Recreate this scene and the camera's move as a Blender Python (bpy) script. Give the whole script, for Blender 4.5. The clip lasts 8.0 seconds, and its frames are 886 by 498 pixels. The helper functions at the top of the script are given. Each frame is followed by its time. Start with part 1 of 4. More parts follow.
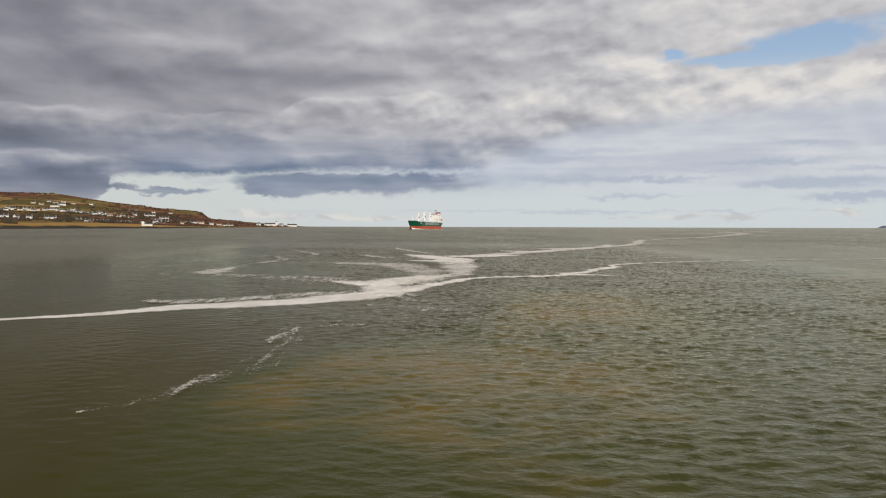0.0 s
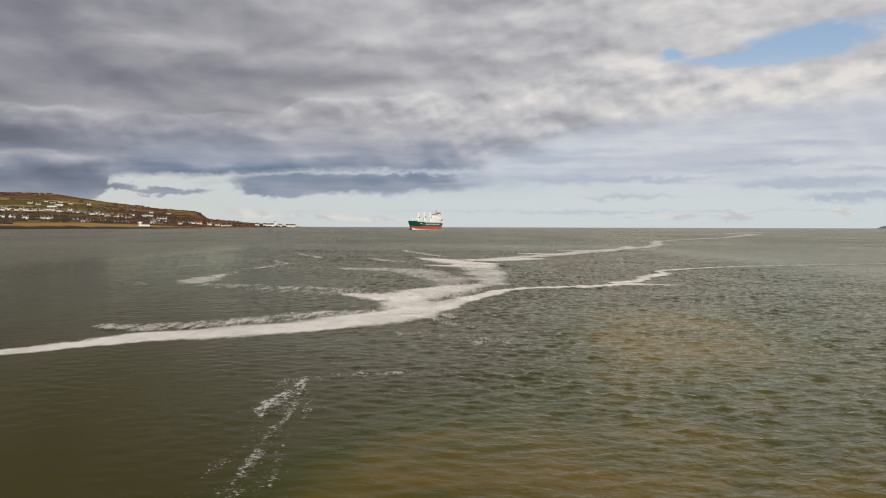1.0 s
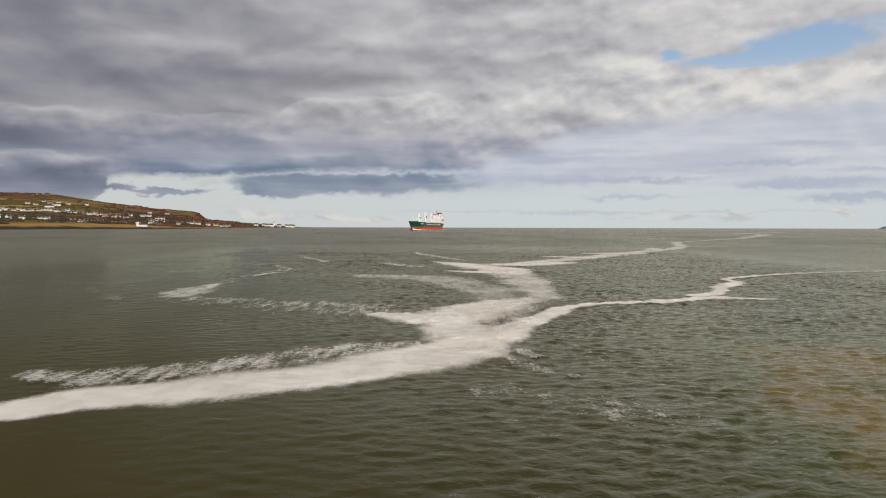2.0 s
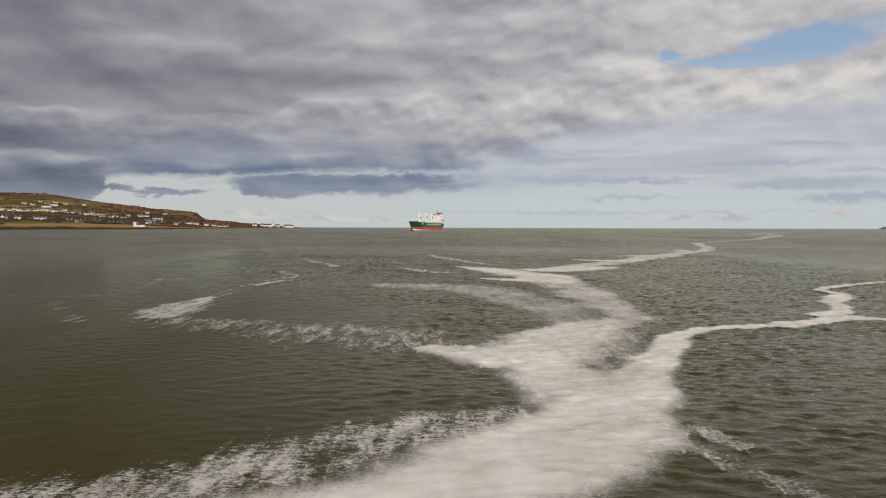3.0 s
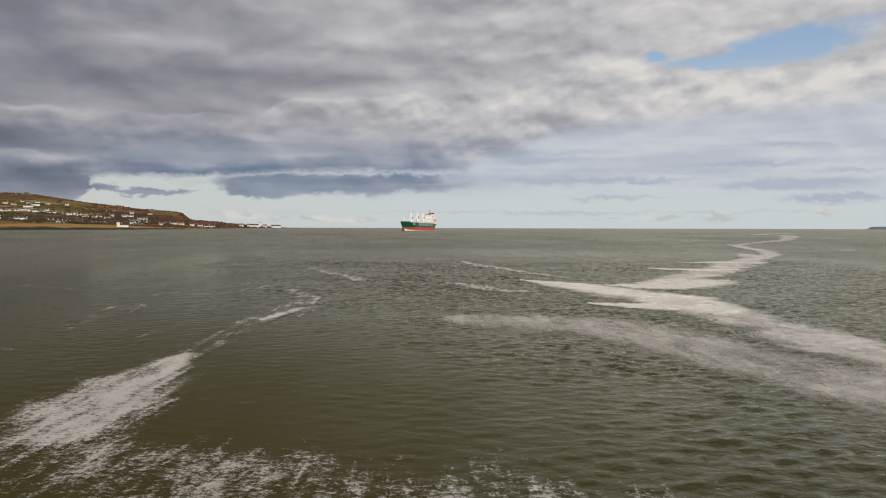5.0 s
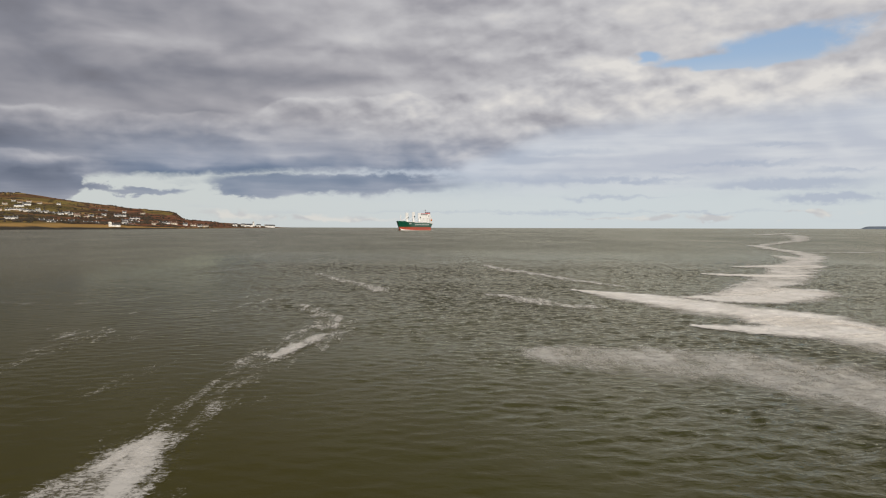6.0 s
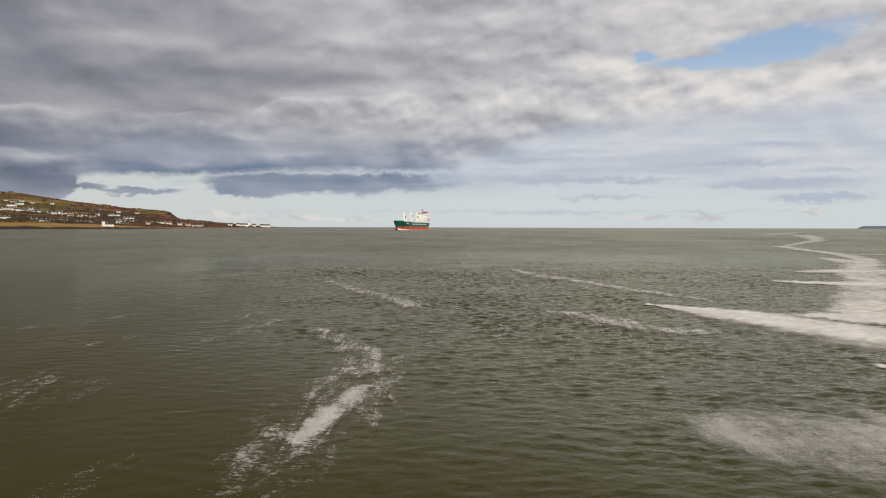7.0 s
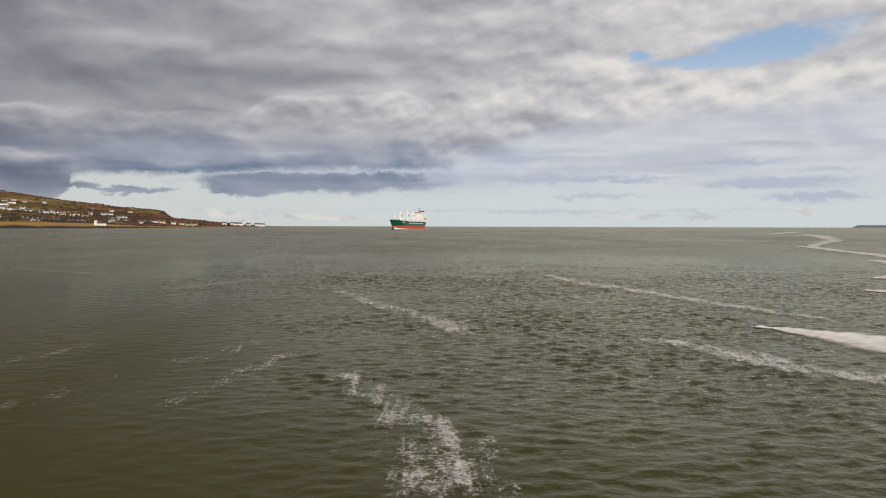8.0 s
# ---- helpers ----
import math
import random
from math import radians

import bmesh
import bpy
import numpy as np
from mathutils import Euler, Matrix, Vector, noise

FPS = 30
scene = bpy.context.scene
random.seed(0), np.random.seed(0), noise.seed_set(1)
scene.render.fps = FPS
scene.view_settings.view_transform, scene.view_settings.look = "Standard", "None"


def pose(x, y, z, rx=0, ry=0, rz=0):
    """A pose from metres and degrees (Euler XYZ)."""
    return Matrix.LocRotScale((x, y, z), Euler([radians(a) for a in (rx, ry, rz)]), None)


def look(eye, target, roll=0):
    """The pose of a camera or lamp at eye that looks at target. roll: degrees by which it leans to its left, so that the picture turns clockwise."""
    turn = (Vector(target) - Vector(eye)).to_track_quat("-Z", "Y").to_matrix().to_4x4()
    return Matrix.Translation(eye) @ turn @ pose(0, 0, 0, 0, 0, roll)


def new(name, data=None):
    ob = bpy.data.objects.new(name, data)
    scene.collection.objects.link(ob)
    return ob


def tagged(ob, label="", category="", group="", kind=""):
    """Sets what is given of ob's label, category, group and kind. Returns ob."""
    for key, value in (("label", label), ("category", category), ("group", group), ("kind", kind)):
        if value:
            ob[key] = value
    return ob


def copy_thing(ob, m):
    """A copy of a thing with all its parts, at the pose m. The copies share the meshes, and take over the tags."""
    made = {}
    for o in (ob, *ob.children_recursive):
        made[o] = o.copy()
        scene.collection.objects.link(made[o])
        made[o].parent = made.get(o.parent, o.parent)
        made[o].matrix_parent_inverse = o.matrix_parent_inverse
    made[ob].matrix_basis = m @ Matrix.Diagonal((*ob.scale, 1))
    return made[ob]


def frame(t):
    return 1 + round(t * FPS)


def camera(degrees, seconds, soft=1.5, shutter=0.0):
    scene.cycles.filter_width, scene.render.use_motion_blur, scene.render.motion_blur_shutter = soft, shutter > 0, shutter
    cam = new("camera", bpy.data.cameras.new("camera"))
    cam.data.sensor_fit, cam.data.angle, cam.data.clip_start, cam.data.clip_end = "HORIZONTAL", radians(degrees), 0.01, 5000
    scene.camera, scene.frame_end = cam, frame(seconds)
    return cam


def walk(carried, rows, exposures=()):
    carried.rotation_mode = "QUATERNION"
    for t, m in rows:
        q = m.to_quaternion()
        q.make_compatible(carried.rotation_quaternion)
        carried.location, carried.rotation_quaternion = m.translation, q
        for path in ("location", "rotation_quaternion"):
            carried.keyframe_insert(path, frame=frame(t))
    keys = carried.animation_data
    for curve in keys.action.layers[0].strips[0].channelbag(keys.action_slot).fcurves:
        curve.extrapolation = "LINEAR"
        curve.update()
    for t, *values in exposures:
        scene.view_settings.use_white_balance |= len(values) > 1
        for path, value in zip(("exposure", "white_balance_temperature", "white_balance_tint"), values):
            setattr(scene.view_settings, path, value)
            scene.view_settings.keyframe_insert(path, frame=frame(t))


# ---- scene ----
# The flight: a drone six metres above an estuary, drifting forward and to its left.
cam = camera(60.0, 8.0, soft=1.15)
ROLL = -0.15
FLIGHT = [
    (0.0, 0.0, 0.0, 0.0, -1.720), (0.5, -1.507, 7.520, -0.058, -1.727), (1.0, -3.144, 14.979, -0.096, -1.697),
    (2.5, -8.640, 37.007, -0.216, -1.667), (3.0, -10.600, 44.243, -0.290, -1.657), (3.5, -12.591, 51.431, -0.450, -1.650),
    (4.0, -14.592, 58.574, -0.704, -1.636), (4.5, -16.585, 65.673, -0.975, -1.632), (6.0, -22.308, 86.742, -1.681, -1.654),
    (6.5, -24.065, 93.697, -1.859, -1.666), (7.0, -25.712, 100.624, -2.023, -1.682), (7.5, -27.231, 107.524, -2.204, -1.728),
    (8.0, -28.601, 114.400, -2.414, -1.750),
]
walk(cam, [(t, pose(x, y, 6.0, 90 + pitch, ROLL, yaw)) for t, x, y, yaw, pitch in FLIGHT],
     [(0.0, 0.0), (1.0, -0.01), (2.5, -0.10), (3.0, -0.19), (3.5, -0.17), (4.5, -0.14), (6.0, -0.02), (8.0, 0.0)])

# ---- node helpers ----


def link(nt, value, socket):
    if isinstance(value, bpy.types.NodeSocket):
        nt.links.new(value, socket)
    else:
        socket.default_value = value


def calc(nt, op, a, b=None, c=None, clamp=False):
    n = nt.nodes.new("ShaderNodeMath")
    n.operation, n.use_clamp = op, clamp
    for i, v in enumerate((a, b, c)):
        if v is not None:
            link(nt, v, n.inputs[i])
    return n.outputs[0]


def step(nt, value, low, high, to_low=0.0, to_high=1.0):
    n = nt.nodes.new("ShaderNodeMapRange")
    n.interpolation_type = "SMOOTHSTEP"
    for key, v in (("Value", value), ("From Min", low), ("From Max", high), ("To Min", to_low), ("To Max", to_high)):
        link(nt, v, n.inputs[key])
    return n.outputs["Result"]


def blend(nt, factor, a, b, mode="MIX"):
    n = nt.nodes.new("ShaderNodeMix")
    n.data_type, n.blend_type = "RGBA", mode
    link(nt, factor, n.inputs["Factor"])
    for key, v in ((6, a), (7, b)):
        link(nt, v if isinstance(v, bpy.types.NodeSocket) else (*v, 1.0), n.inputs[key])
    return n.outputs[2]


def grain(nt, vector, scale, detail=4.0, rough=0.55, twist=0.0):
    n = nt.nodes.new("ShaderNodeTexNoise")
    if vector is not None:
        nt.links.new(vector, n.inputs["Vector"])
    for key, v in (("Scale", scale), ("Detail", detail), ("Roughness", rough), ("Distortion", twist)):
        link(nt, v, n.inputs[key])
    return n.outputs["Fac"]


def ramp(nt, value, stops):
    n = nt.nodes.new("ShaderNodeValToRGB")
    link(nt, value, n.inputs["Fac"])
    while len(n.color_ramp.elements) < len(stops):
        n.color_ramp.elements.new(0.5)
    for e, (p, c) in zip(n.color_ramp.elements, stops):
        e.position, e.color = p, (*c, 1.0)
    return n.outputs["Color"]


def scaled(nt, vector, sx, sy, sz=1.0, turn=0.0):
    n = nt.nodes.new("ShaderNodeMapping")
    nt.links.new(vector, n.inputs["Vector"])
    n.inputs["Scale"].default_value = (sx, sy, sz)
    n.inputs["Rotation"].default_value = (0, 0, radians(turn))
    return n.outputs["Vector"]


def place(nt):
    return nt.nodes.new("ShaderNodeTexCoord").outputs["Object"]


def attribute(nt, name):
    n = nt.nodes.new("ShaderNodeAttribute")
    n.attribute_name = name
    return n.outputs["Fac"]


def relief(nt, height, strength, distance, under=None):
    n = nt.nodes.new("ShaderNodeBump")
    link(nt, height, n.inputs["Height"])
    link(nt, strength, n.inputs["Strength"])
    n.inputs["Distance"].default_value = distance
    if under is not None:
        nt.links.new(under, n.inputs["Normal"])
    return n.outputs["Normal"]


# ---- world: broken cloud over a pale horizon ----
SUN_HIGH, SUN_TURN = 28.0, 162.0  # elevation; clockwise from straight ahead

world = bpy.data.worlds.new("cloudy_sky")
scene.world = world
world.use_nodes = True
nt = world.node_tree
nt.nodes.clear()
way = nt.nodes.new("ShaderNodeTexCoord").outputs["Generated"]


def bearing_height(vector):
    """Bearing from straight ahead and height over the horizon, in degrees."""
    p = nt.nodes.new("ShaderNodeSeparateXYZ")
    nt.links.new(vector, p.inputs[0])
    x, y, z = p.outputs
    return calc(nt, "MULTIPLY", calc(nt, "ARCTAN2", x, y), 57.2958), calc(nt, "MULTIPLY", calc(nt, "ARCSINE", z), 57.2958)


def raised(vector, by):
    n = nt.nodes.new("ShaderNodeVectorMath")
    n.operation = "ADD"
    nt.links.new(vector, n.inputs[0])
    n.inputs[1].default_value = (by * 0.6, 0.0, by)
    return n.outputs[0]


def centred(value, gain):
    return calc(nt, "MULTIPLY", calc(nt, "SUBTRACT", value, 0.5), gain)


def total(terms):
    out = terms[0]
    for t in terms[1:]:
        out = calc(nt, "ADD", out, t)
    return out


az, el = bearing_height(way)
SOFT, LUMP, PUFF, FLAT = (4.0, 4.0, 12.0), (10.0, 10.0, 26.0), (21.0, 21.0, 38.0), (8.0, 8.0, 80.0)
soft = grain(nt, scaled(nt, way, *SOFT), 1.0, 2.0, 0.45, 0.3)
lump = grain(nt, scaled(nt, way, *LUMP), 1.0, 3.0, 0.45, 0.25)
puff = grain(nt, scaled(nt, way, *PUFF), 1.0, 3.0, 0.5, 0.2)
wisp = grain(nt, scaled(nt, way, *FLAT), 1.0, 4.0, 0.5, 0.3)
# the upper right sides of the lumps face the light
lump_lit = calc(nt, "SUBTRACT", lump, grain(nt, scaled(nt, raised(way, 0.014), *LUMP), 1.0, 3.0, 0.45, 0.25))
puff_lit = calc(nt, "SUBTRACT", puff, grain(nt, scaled(nt, raised(way, 0.009), *PUFF), 1.0, 3.0, 0.5, 0.2))
azw = total([az, centred(lump, 6.0), centred(puff, 1.2)])
elw = total([el, centred(lump, 1.6), centred(puff, 0.5)])
ragged = grain(nt, scaled(nt, way, 52.0, 52.0, 95.0), 1.0, 5.0, 0.62, 0.3)
az_low = total([az, centred(wisp, 3.0), centred(puff, 2.0), centred(ragged, 2.6)])
el_low = total([el, centred(wisp, 0.5), centred(puff, 0.55), centred(ragged, 0.9)])


def ovals(rows, a, e):
    """The sum of soft ovals in the sky: bearing, height, two radii (degrees) and how strong each one is."""
    terms = []
    for a0, e0, ra, re, amount in rows:
        u = calc(nt, "DIVIDE", calc(nt, "SUBTRACT", a, a0), ra)
        v = calc(nt, "DIVIDE", calc(nt, "SUBTRACT", e, e0), re)
        s = calc(nt, "MULTIPLY_ADD", u, u, calc(nt, "MULTIPLY", v, v))
        terms.append(calc(nt, "MULTIPLY", calc(nt, "EXPONENT", calc(nt, "MULTIPLY", s, -1.0)), amount))
    return total(terms)


SHADED = [
    (-23.3, 10.2, 6.4, 1.36, -0.16), (-14.6, 10.2, 5.1, 1.14, -0.12), (-9.0, 10.8, 3.7, 0.92, -0.08), (-28.7, 13.2, 3.9, 1.85, -0.07), (-29.4, 5.9, 2.9, 0.88, -0.24),
    (-19.6, 6.0, 5.6, 0.64, -0.06), (-26.7, 3.0, 4.0, 0.75, -0.24), (-18.5, 4.0, 6.5, 0.40, -0.34), (-6.1, 3.5, 9.6, 1.01, -0.36), (3.2, 12.2, 7.6, 0.67, -0.15),
    (9.4, 12.2, 3.3, 0.42, -0.08), (18.6, 6.8, 6.4, 0.56, -0.09), (4.9, 4.3, 6.3, 1.09, -0.14), (-3.5, 5.3, 5.9, 0.59, -0.08), (24.4, 12.0, 2.1, 0.46, -0.05),
    (-13.8, 8.0, 4.4, 0.37, -0.05),
]
SUNLIT = [
    (-17.7, 12.9, 3.8, 0.80, 0.13), (-5.6, 13.5, 2.9, 0.67, 0.09), (-1.9, 14.3, 3.8, 1.27, 0.05), (-26.4, 7.9, 5.1, 0.38, 0.15), (-28.1, 4.4, 3.3, 0.48, 0.17),
    (-8.1, 9.4, 3.3, 0.42, 0.13), (-12.6, 6.4, 2.4, 0.33, 0.13), (-5.6, 7.5, 5.0, 0.50, 0.12), (-1.6, 9.8, 2.5, 0.42, 0.10), (6.1, 9.2, 2.5, 0.50, 0.14),
    (16.3, 8.3, 4.3, 0.65, 0.12), (27.1, 10.0, 2.0, 0.53, 0.14), (13.5, 11.5, 2.8, 0.57, 0.10), (21.2, 9.4, 3.3, 0.63, 0.06), (-9.4, 5.1, 4.9, 0.25, 0.08),
    (15.1, 15.0, 4.7, 0.98, 0.06),
]
LOW_CLOUDS = [
    (-6.6, 3.2, 9.4, 0.80, 1.00), (-11.8, 2.6, 2.0, 0.54, 0.90), (-19.6, 2.4, 2.2, 0.24, 0.90), (-22.7, 2.7, 1.1, 0.27, 0.80), 
]
STREAKS = [
    (26.1, 3.0, 4.8, 0.38, 0.75), (28.1, 2.0, 3.6, 0.26, 0.80), (22.3, 4.4, 5.1, 0.23, 0.60), (15.5, 3.4, 4.3, 0.20, 0.50), (14.3, 2.2, 4.4, 0.16, 0.40),
    (24.7, 5.6, 3.5, 0.19, 0.50), (7.4, 3.5, 5.8, 0.42, 0.50), (20.4, 1.1, 7.4, 0.12, 0.25), (4.9, 1.1, 10.1, 0.13, 0.30), (10.7, 5.5, 4.9, 0.33, 0.30),
    (18.2, 3.9, 5.7, 0.16, 0.35), (29.1, 3.8, 2.6, 0.18, 0.40),
]
HEAPS = [
    (27.1, 0.9, 2.5, 0.34, 0.90), (21.4, 0.8, 0.8, 0.35, 0.80), (18.6, 0.7, 2.3, 0.24, 0.50), (13.1, 0.6, 4.8, 0.16, 0.40), (-9.4, 0.7, 4.9, 0.37, 0.45),
    (-14.2, 1.0, 2.4, 0.41, 0.40), (-4.4, 0.5, 3.8, 0.21, 0.35),
]
GAPS = [
    (24.9, 12.1, 3.6, 1.15, 1.60), (20.8, 11.3, 4.8, 0.47, 1.50), (16.6, 12.1, 1.5, 0.36, 1.40), (29.1, 12.9, 2.6, 1.11, 0.60),
]

# clear air, with far cumulus heads along the horizon and thin streaks
sky = nt.nodes.new("ShaderNodeTexSky")
sky.sky_type, sky.sun_disc = "NISHITA", False
sky.sun_elevation, sky.sun_rotation = radians(SUN_HIGH), radians(SUN_TURN)
sky.air_density, sky.dust_density = 1.0, 0.6
haze = blend(nt, step(nt, az, -26, 14), (6.0, 6.3, 6.15), (6.15, 6.65, 6.8))
clear = blend(nt, step(nt, el, 13.0, 5.0, 0.0, 0.95), blend(nt, 0.55, sky.outputs["Color"], (3.6, 4.9, 7.0)), haze)
heaps = calc(nt, "MULTIPLY", ovals(HEAPS, az_low, el_low), step(nt, puff, 0.36, 0.52))
clear = blend(nt, step(nt, heaps, 0.12, 0.55, 0.0, 0.75), clear, blend(nt, step(nt, puff_lit, -0.06, 0.08), (5.3, 5.2, 5.3), (7.3, 7.0, 6.5)))
# a thin high veil over the open water
veil_tone = total([wisp, centred(lump, 0.5), calc(nt, "MULTIPLY", lump_lit, 0.8)])
veil = calc(nt, "MULTIPLY", calc(nt, "MULTIPLY", step(nt, el_low, 1.6, 4.4), step(nt, az, -14, 2)), step(nt, el, 12.0, 8.5))
veil_colour = blend(nt, step(nt, az, -3, 17), ramp(nt, veil_tone, [(0.3, (3.6, 4.2, 5.3)), (0.7, (5.3, 5.75, 6.6))]), ramp(nt, veil_tone, [(0.3, (5.0, 5.3, 6.05)), (0.7, (6.3, 6.5, 6.9))]))
clear = blend(nt, calc(nt, "MULTIPLY", veil, 0.9), clear, veil_colour)
streak = calc(nt, "ADD", ovals(STREAKS, az_low, el_low), centred(wisp, 0.7))
clear = blend(nt, step(nt, streak, 0.02, 0.62, 0.0, 0.82), clear, (4.2, 4.7, 5.65))

# the cloud deck
tone = total([
    # the unseen deck overhead is darkened to dim what the near water mirrors
    step(nt, az, -32, 26, 0.37, 0.81), step(nt, el, 17.5, 34.0, 0.0, -0.36), ovals(SHADED, azw, elw), ovals(SUNLIT, azw, elw),
    centred(soft, 0.30), centred(lump, 0.30), centred(puff, 0.08), centred(ragged, 0.05), calc(nt, "MULTIPLY", lump_lit, 0.42),
    calc(nt, "MULTIPLY", calc(nt, "MULTIPLY", puff_lit, step(nt, az, -15, 12)), 0.48), calc(nt, "MULTIPLY", centred(wisp, 0.4), step(nt, el, 9.0, 4.0)),
])
HEAP_TOP = ((-3.5, 8.1), (-0.2, 9.4), (4.9, 10.3), (9.0, 10.9), (12.3, 11.7), (14.7, 12.1), (17.0, 11.2), (20.8, 10.6), (26.1, 10.5), (29.7, 11.0))
BANK_TOP = ((-30.0, 8.0), (-26.1, 8.2), (-24.0, 7.8), (-19.6, 7.7), (-12.6, 8.1), (-9.4, 9.5), (-4.4, 9.4), (-1.0, 10.0), (1.9, 8.5))
SHELF_TOP = ((-30.0, 4.7), (-27.1, 5.0), (-25.0, 4.8), (-22.6, 4.3), (-18.5, 4.2))


def bank(under, top, thick, lit, dark, low, high):
    """Lays a bank of cloud over the tone: bright along its lumpy top, shaded below, from one bearing to another."""
    span = [(a + 40) / 80 for a, _ in top]
    rim = ramp(nt, calc(nt, "MULTIPLY_ADD", total([az, centred(puff, 2.5)]), 1 / 80, 0.5), [(f, [e / 20] * 3) for f, (_, e) in zip(span, top)])
    down = calc(nt, "SUBTRACT", calc(nt, "MULTIPLY", rim, 20.0), total([el, centred(lump, 1.1), centred(puff, 1.0), centred(ragged, 0.5)]))
    inside = calc(nt, "MULTIPLY", step(nt, down, -0.12, 0.22), step(nt, down, thick * 1.5, thick * 0.6))
    inside = calc(nt, "MULTIPLY", inside, calc(nt, "MULTIPLY", step(nt, azw, low - 4, low + 3), step(nt, azw, high + 4, high - 3)))
    body = total([under, step(nt, down, 0.1, thick, lit, dark), calc(nt, "MULTIPLY", puff_lit, 0.30)])
    n = nt.nodes.new("ShaderNodeMix")
    for socket, v in zip((n.inputs["Factor"], n.inputs["A"], n.inputs["B"]), (inside, under, body)):
        link(nt, v, socket)
    return n.outputs["Result"], inside


tone, _ = bank(tone, BANK_TOP, 2.2, 0.15, -0.07, -34, 1)
tone, _ = bank(tone, SHELF_TOP, 1.8, 0.17, -0.12, -34, -20)
tone, heaped = bank(tone, HEAP_TOP, 4.6, 0.05, -0.10, -3, 34)
cloud_high = ramp(nt, tone, [(0.0, (1.55, 1.55, 1.80)), (0.25, (2.30, 2.34, 2.72)), (0.5, (3.66, 3.60, 3.90)), (0.75, (5.45, 5.38, 5.55)), (1.0, (7.5, 7.25, 6.95))])
cloud_low = ramp(nt, tone, [(0.0, (1.3, 1.8, 2.7)), (0.25, (2.05, 2.5, 3.4)), (0.5, (3.5, 3.8, 4.55)), (0.75, (5.5, 5.6, 6.0)), (1.0, (7.3, 7.1, 6.85))])
cloud = blend(nt, calc(nt, "MULTIPLY", step(nt, el_low, 8.5, 4.0), step(nt, az_low, -26, -17, 0.45, 1.0)), cloud_high, cloud_low)
BASE = ((-33, -1.5), (-27, -1.0), (-25, 0.9), (-24, 2.0), (-23, 3.3), (-16, 3.5), (-7, 4.0), (3, 3.9), (9, 5.6), (17, 6.2), (30, 7.0))  # the deck's lower edge by bearing
rim = ramp(nt, calc(nt, "MULTIPLY_ADD", total([az_low, centred(puff, 3.0), centred(lump, 2.0)]), 1 / 80, 0.5), [(a / 80 + 0.5, [(e + 2) / 10] * 3) for a, e in BASE])
edge = calc(nt, "SUBTRACT", el_low, calc(nt, "MULTIPLY_ADD", rim, 10.0, -2.0))
deck = step(nt, calc(nt, "MULTIPLY_ADD", step(nt, az, -4, 14), -0.4, edge), -0.2, calc(nt, "MULTIPLY_ADD", step(nt, az, -2, 14), 1.8, 0.45))
low = step(nt, calc(nt, "ADD", ovals(LOW_CLOUDS, az_low, el_low), centred(puff, 0.35)), 0.22, 0.60)
open_air = step(nt, calc(nt, "ADD", ovals(GAPS, azw, elw), calc(nt, "ADD", centred(puff, 0.9), centred(ragged, 0.7))), 0.38, 1.15)
deck = calc(nt, "MULTIPLY", deck, calc(nt, "SUBTRACT", 1.0, calc(nt, "MULTIPLY", open_air, calc(nt, "SUBTRACT", 1.0, heaped))))
cover = calc(nt, "MAXIMUM", deck, calc(nt, "MULTIPLY", low, 0.93))
back = nt.nodes.new("ShaderNodeBackground")
back.inputs["Strength"].default_value = 0.1
link(nt, blend(nt, cover, clear, cloud), back.inputs["Color"])
nt.links.new(back.outputs[0], nt.nodes.new("ShaderNodeOutputWorld").inputs[0])

sun = new("sun", bpy.data.lights.new("sun", "SUN"))
sun.data.energy, sun.data.angle, sun.data.color = 3.05, radians(0.6), (1.0, 0.93, 0.82)
turn, high = radians(SUN_TURN), radians(SUN_HIGH)
sun.matrix_world = look((math.sin(turn) * math.cos(high) * 100, math.cos(turn) * math.cos(high) * 100, math.sin(high) * 100), (0, 0, 0))

# ---- materials ----


def blank(name):
    m = bpy.data.materials.new(name)
    m.use_nodes = True
    return m, m.node_tree, m.node_tree.nodes["Principled BSDF"]


def coated(name, colour, rough=0.5, wear=0.25, scale=0.6, metal=0.0, stain=None):
    """Paint, render or slate: the colour, with grain and stains at two scales."""
    m, nt, b = blank(name)
    p = place(nt)
    coarse, close = grain(nt, p, scale, 5), grain(nt, p, scale * 9, 3)
    dark = [c * (1 - wear) for c in colour]
    lift = [min(1, c * (1 + wear * 0.5)) for c in colour]
    c = blend(nt, coarse, dark, lift)
    c = blend(nt, calc(nt, "MULTIPLY", close, wear), c, stain or dark)
    link(nt, c, b.inputs["Base Color"])
    link(nt, calc(nt, "ADD", rough - 0.1, calc(nt, "MULTIPLY", coarse, 0.2)), b.inputs["Roughness"])
    b.inputs["Metallic"].default_value = metal
    nt.links.new(relief(nt, close, 0.3, 0.02), b.inputs["Normal"])
    return m


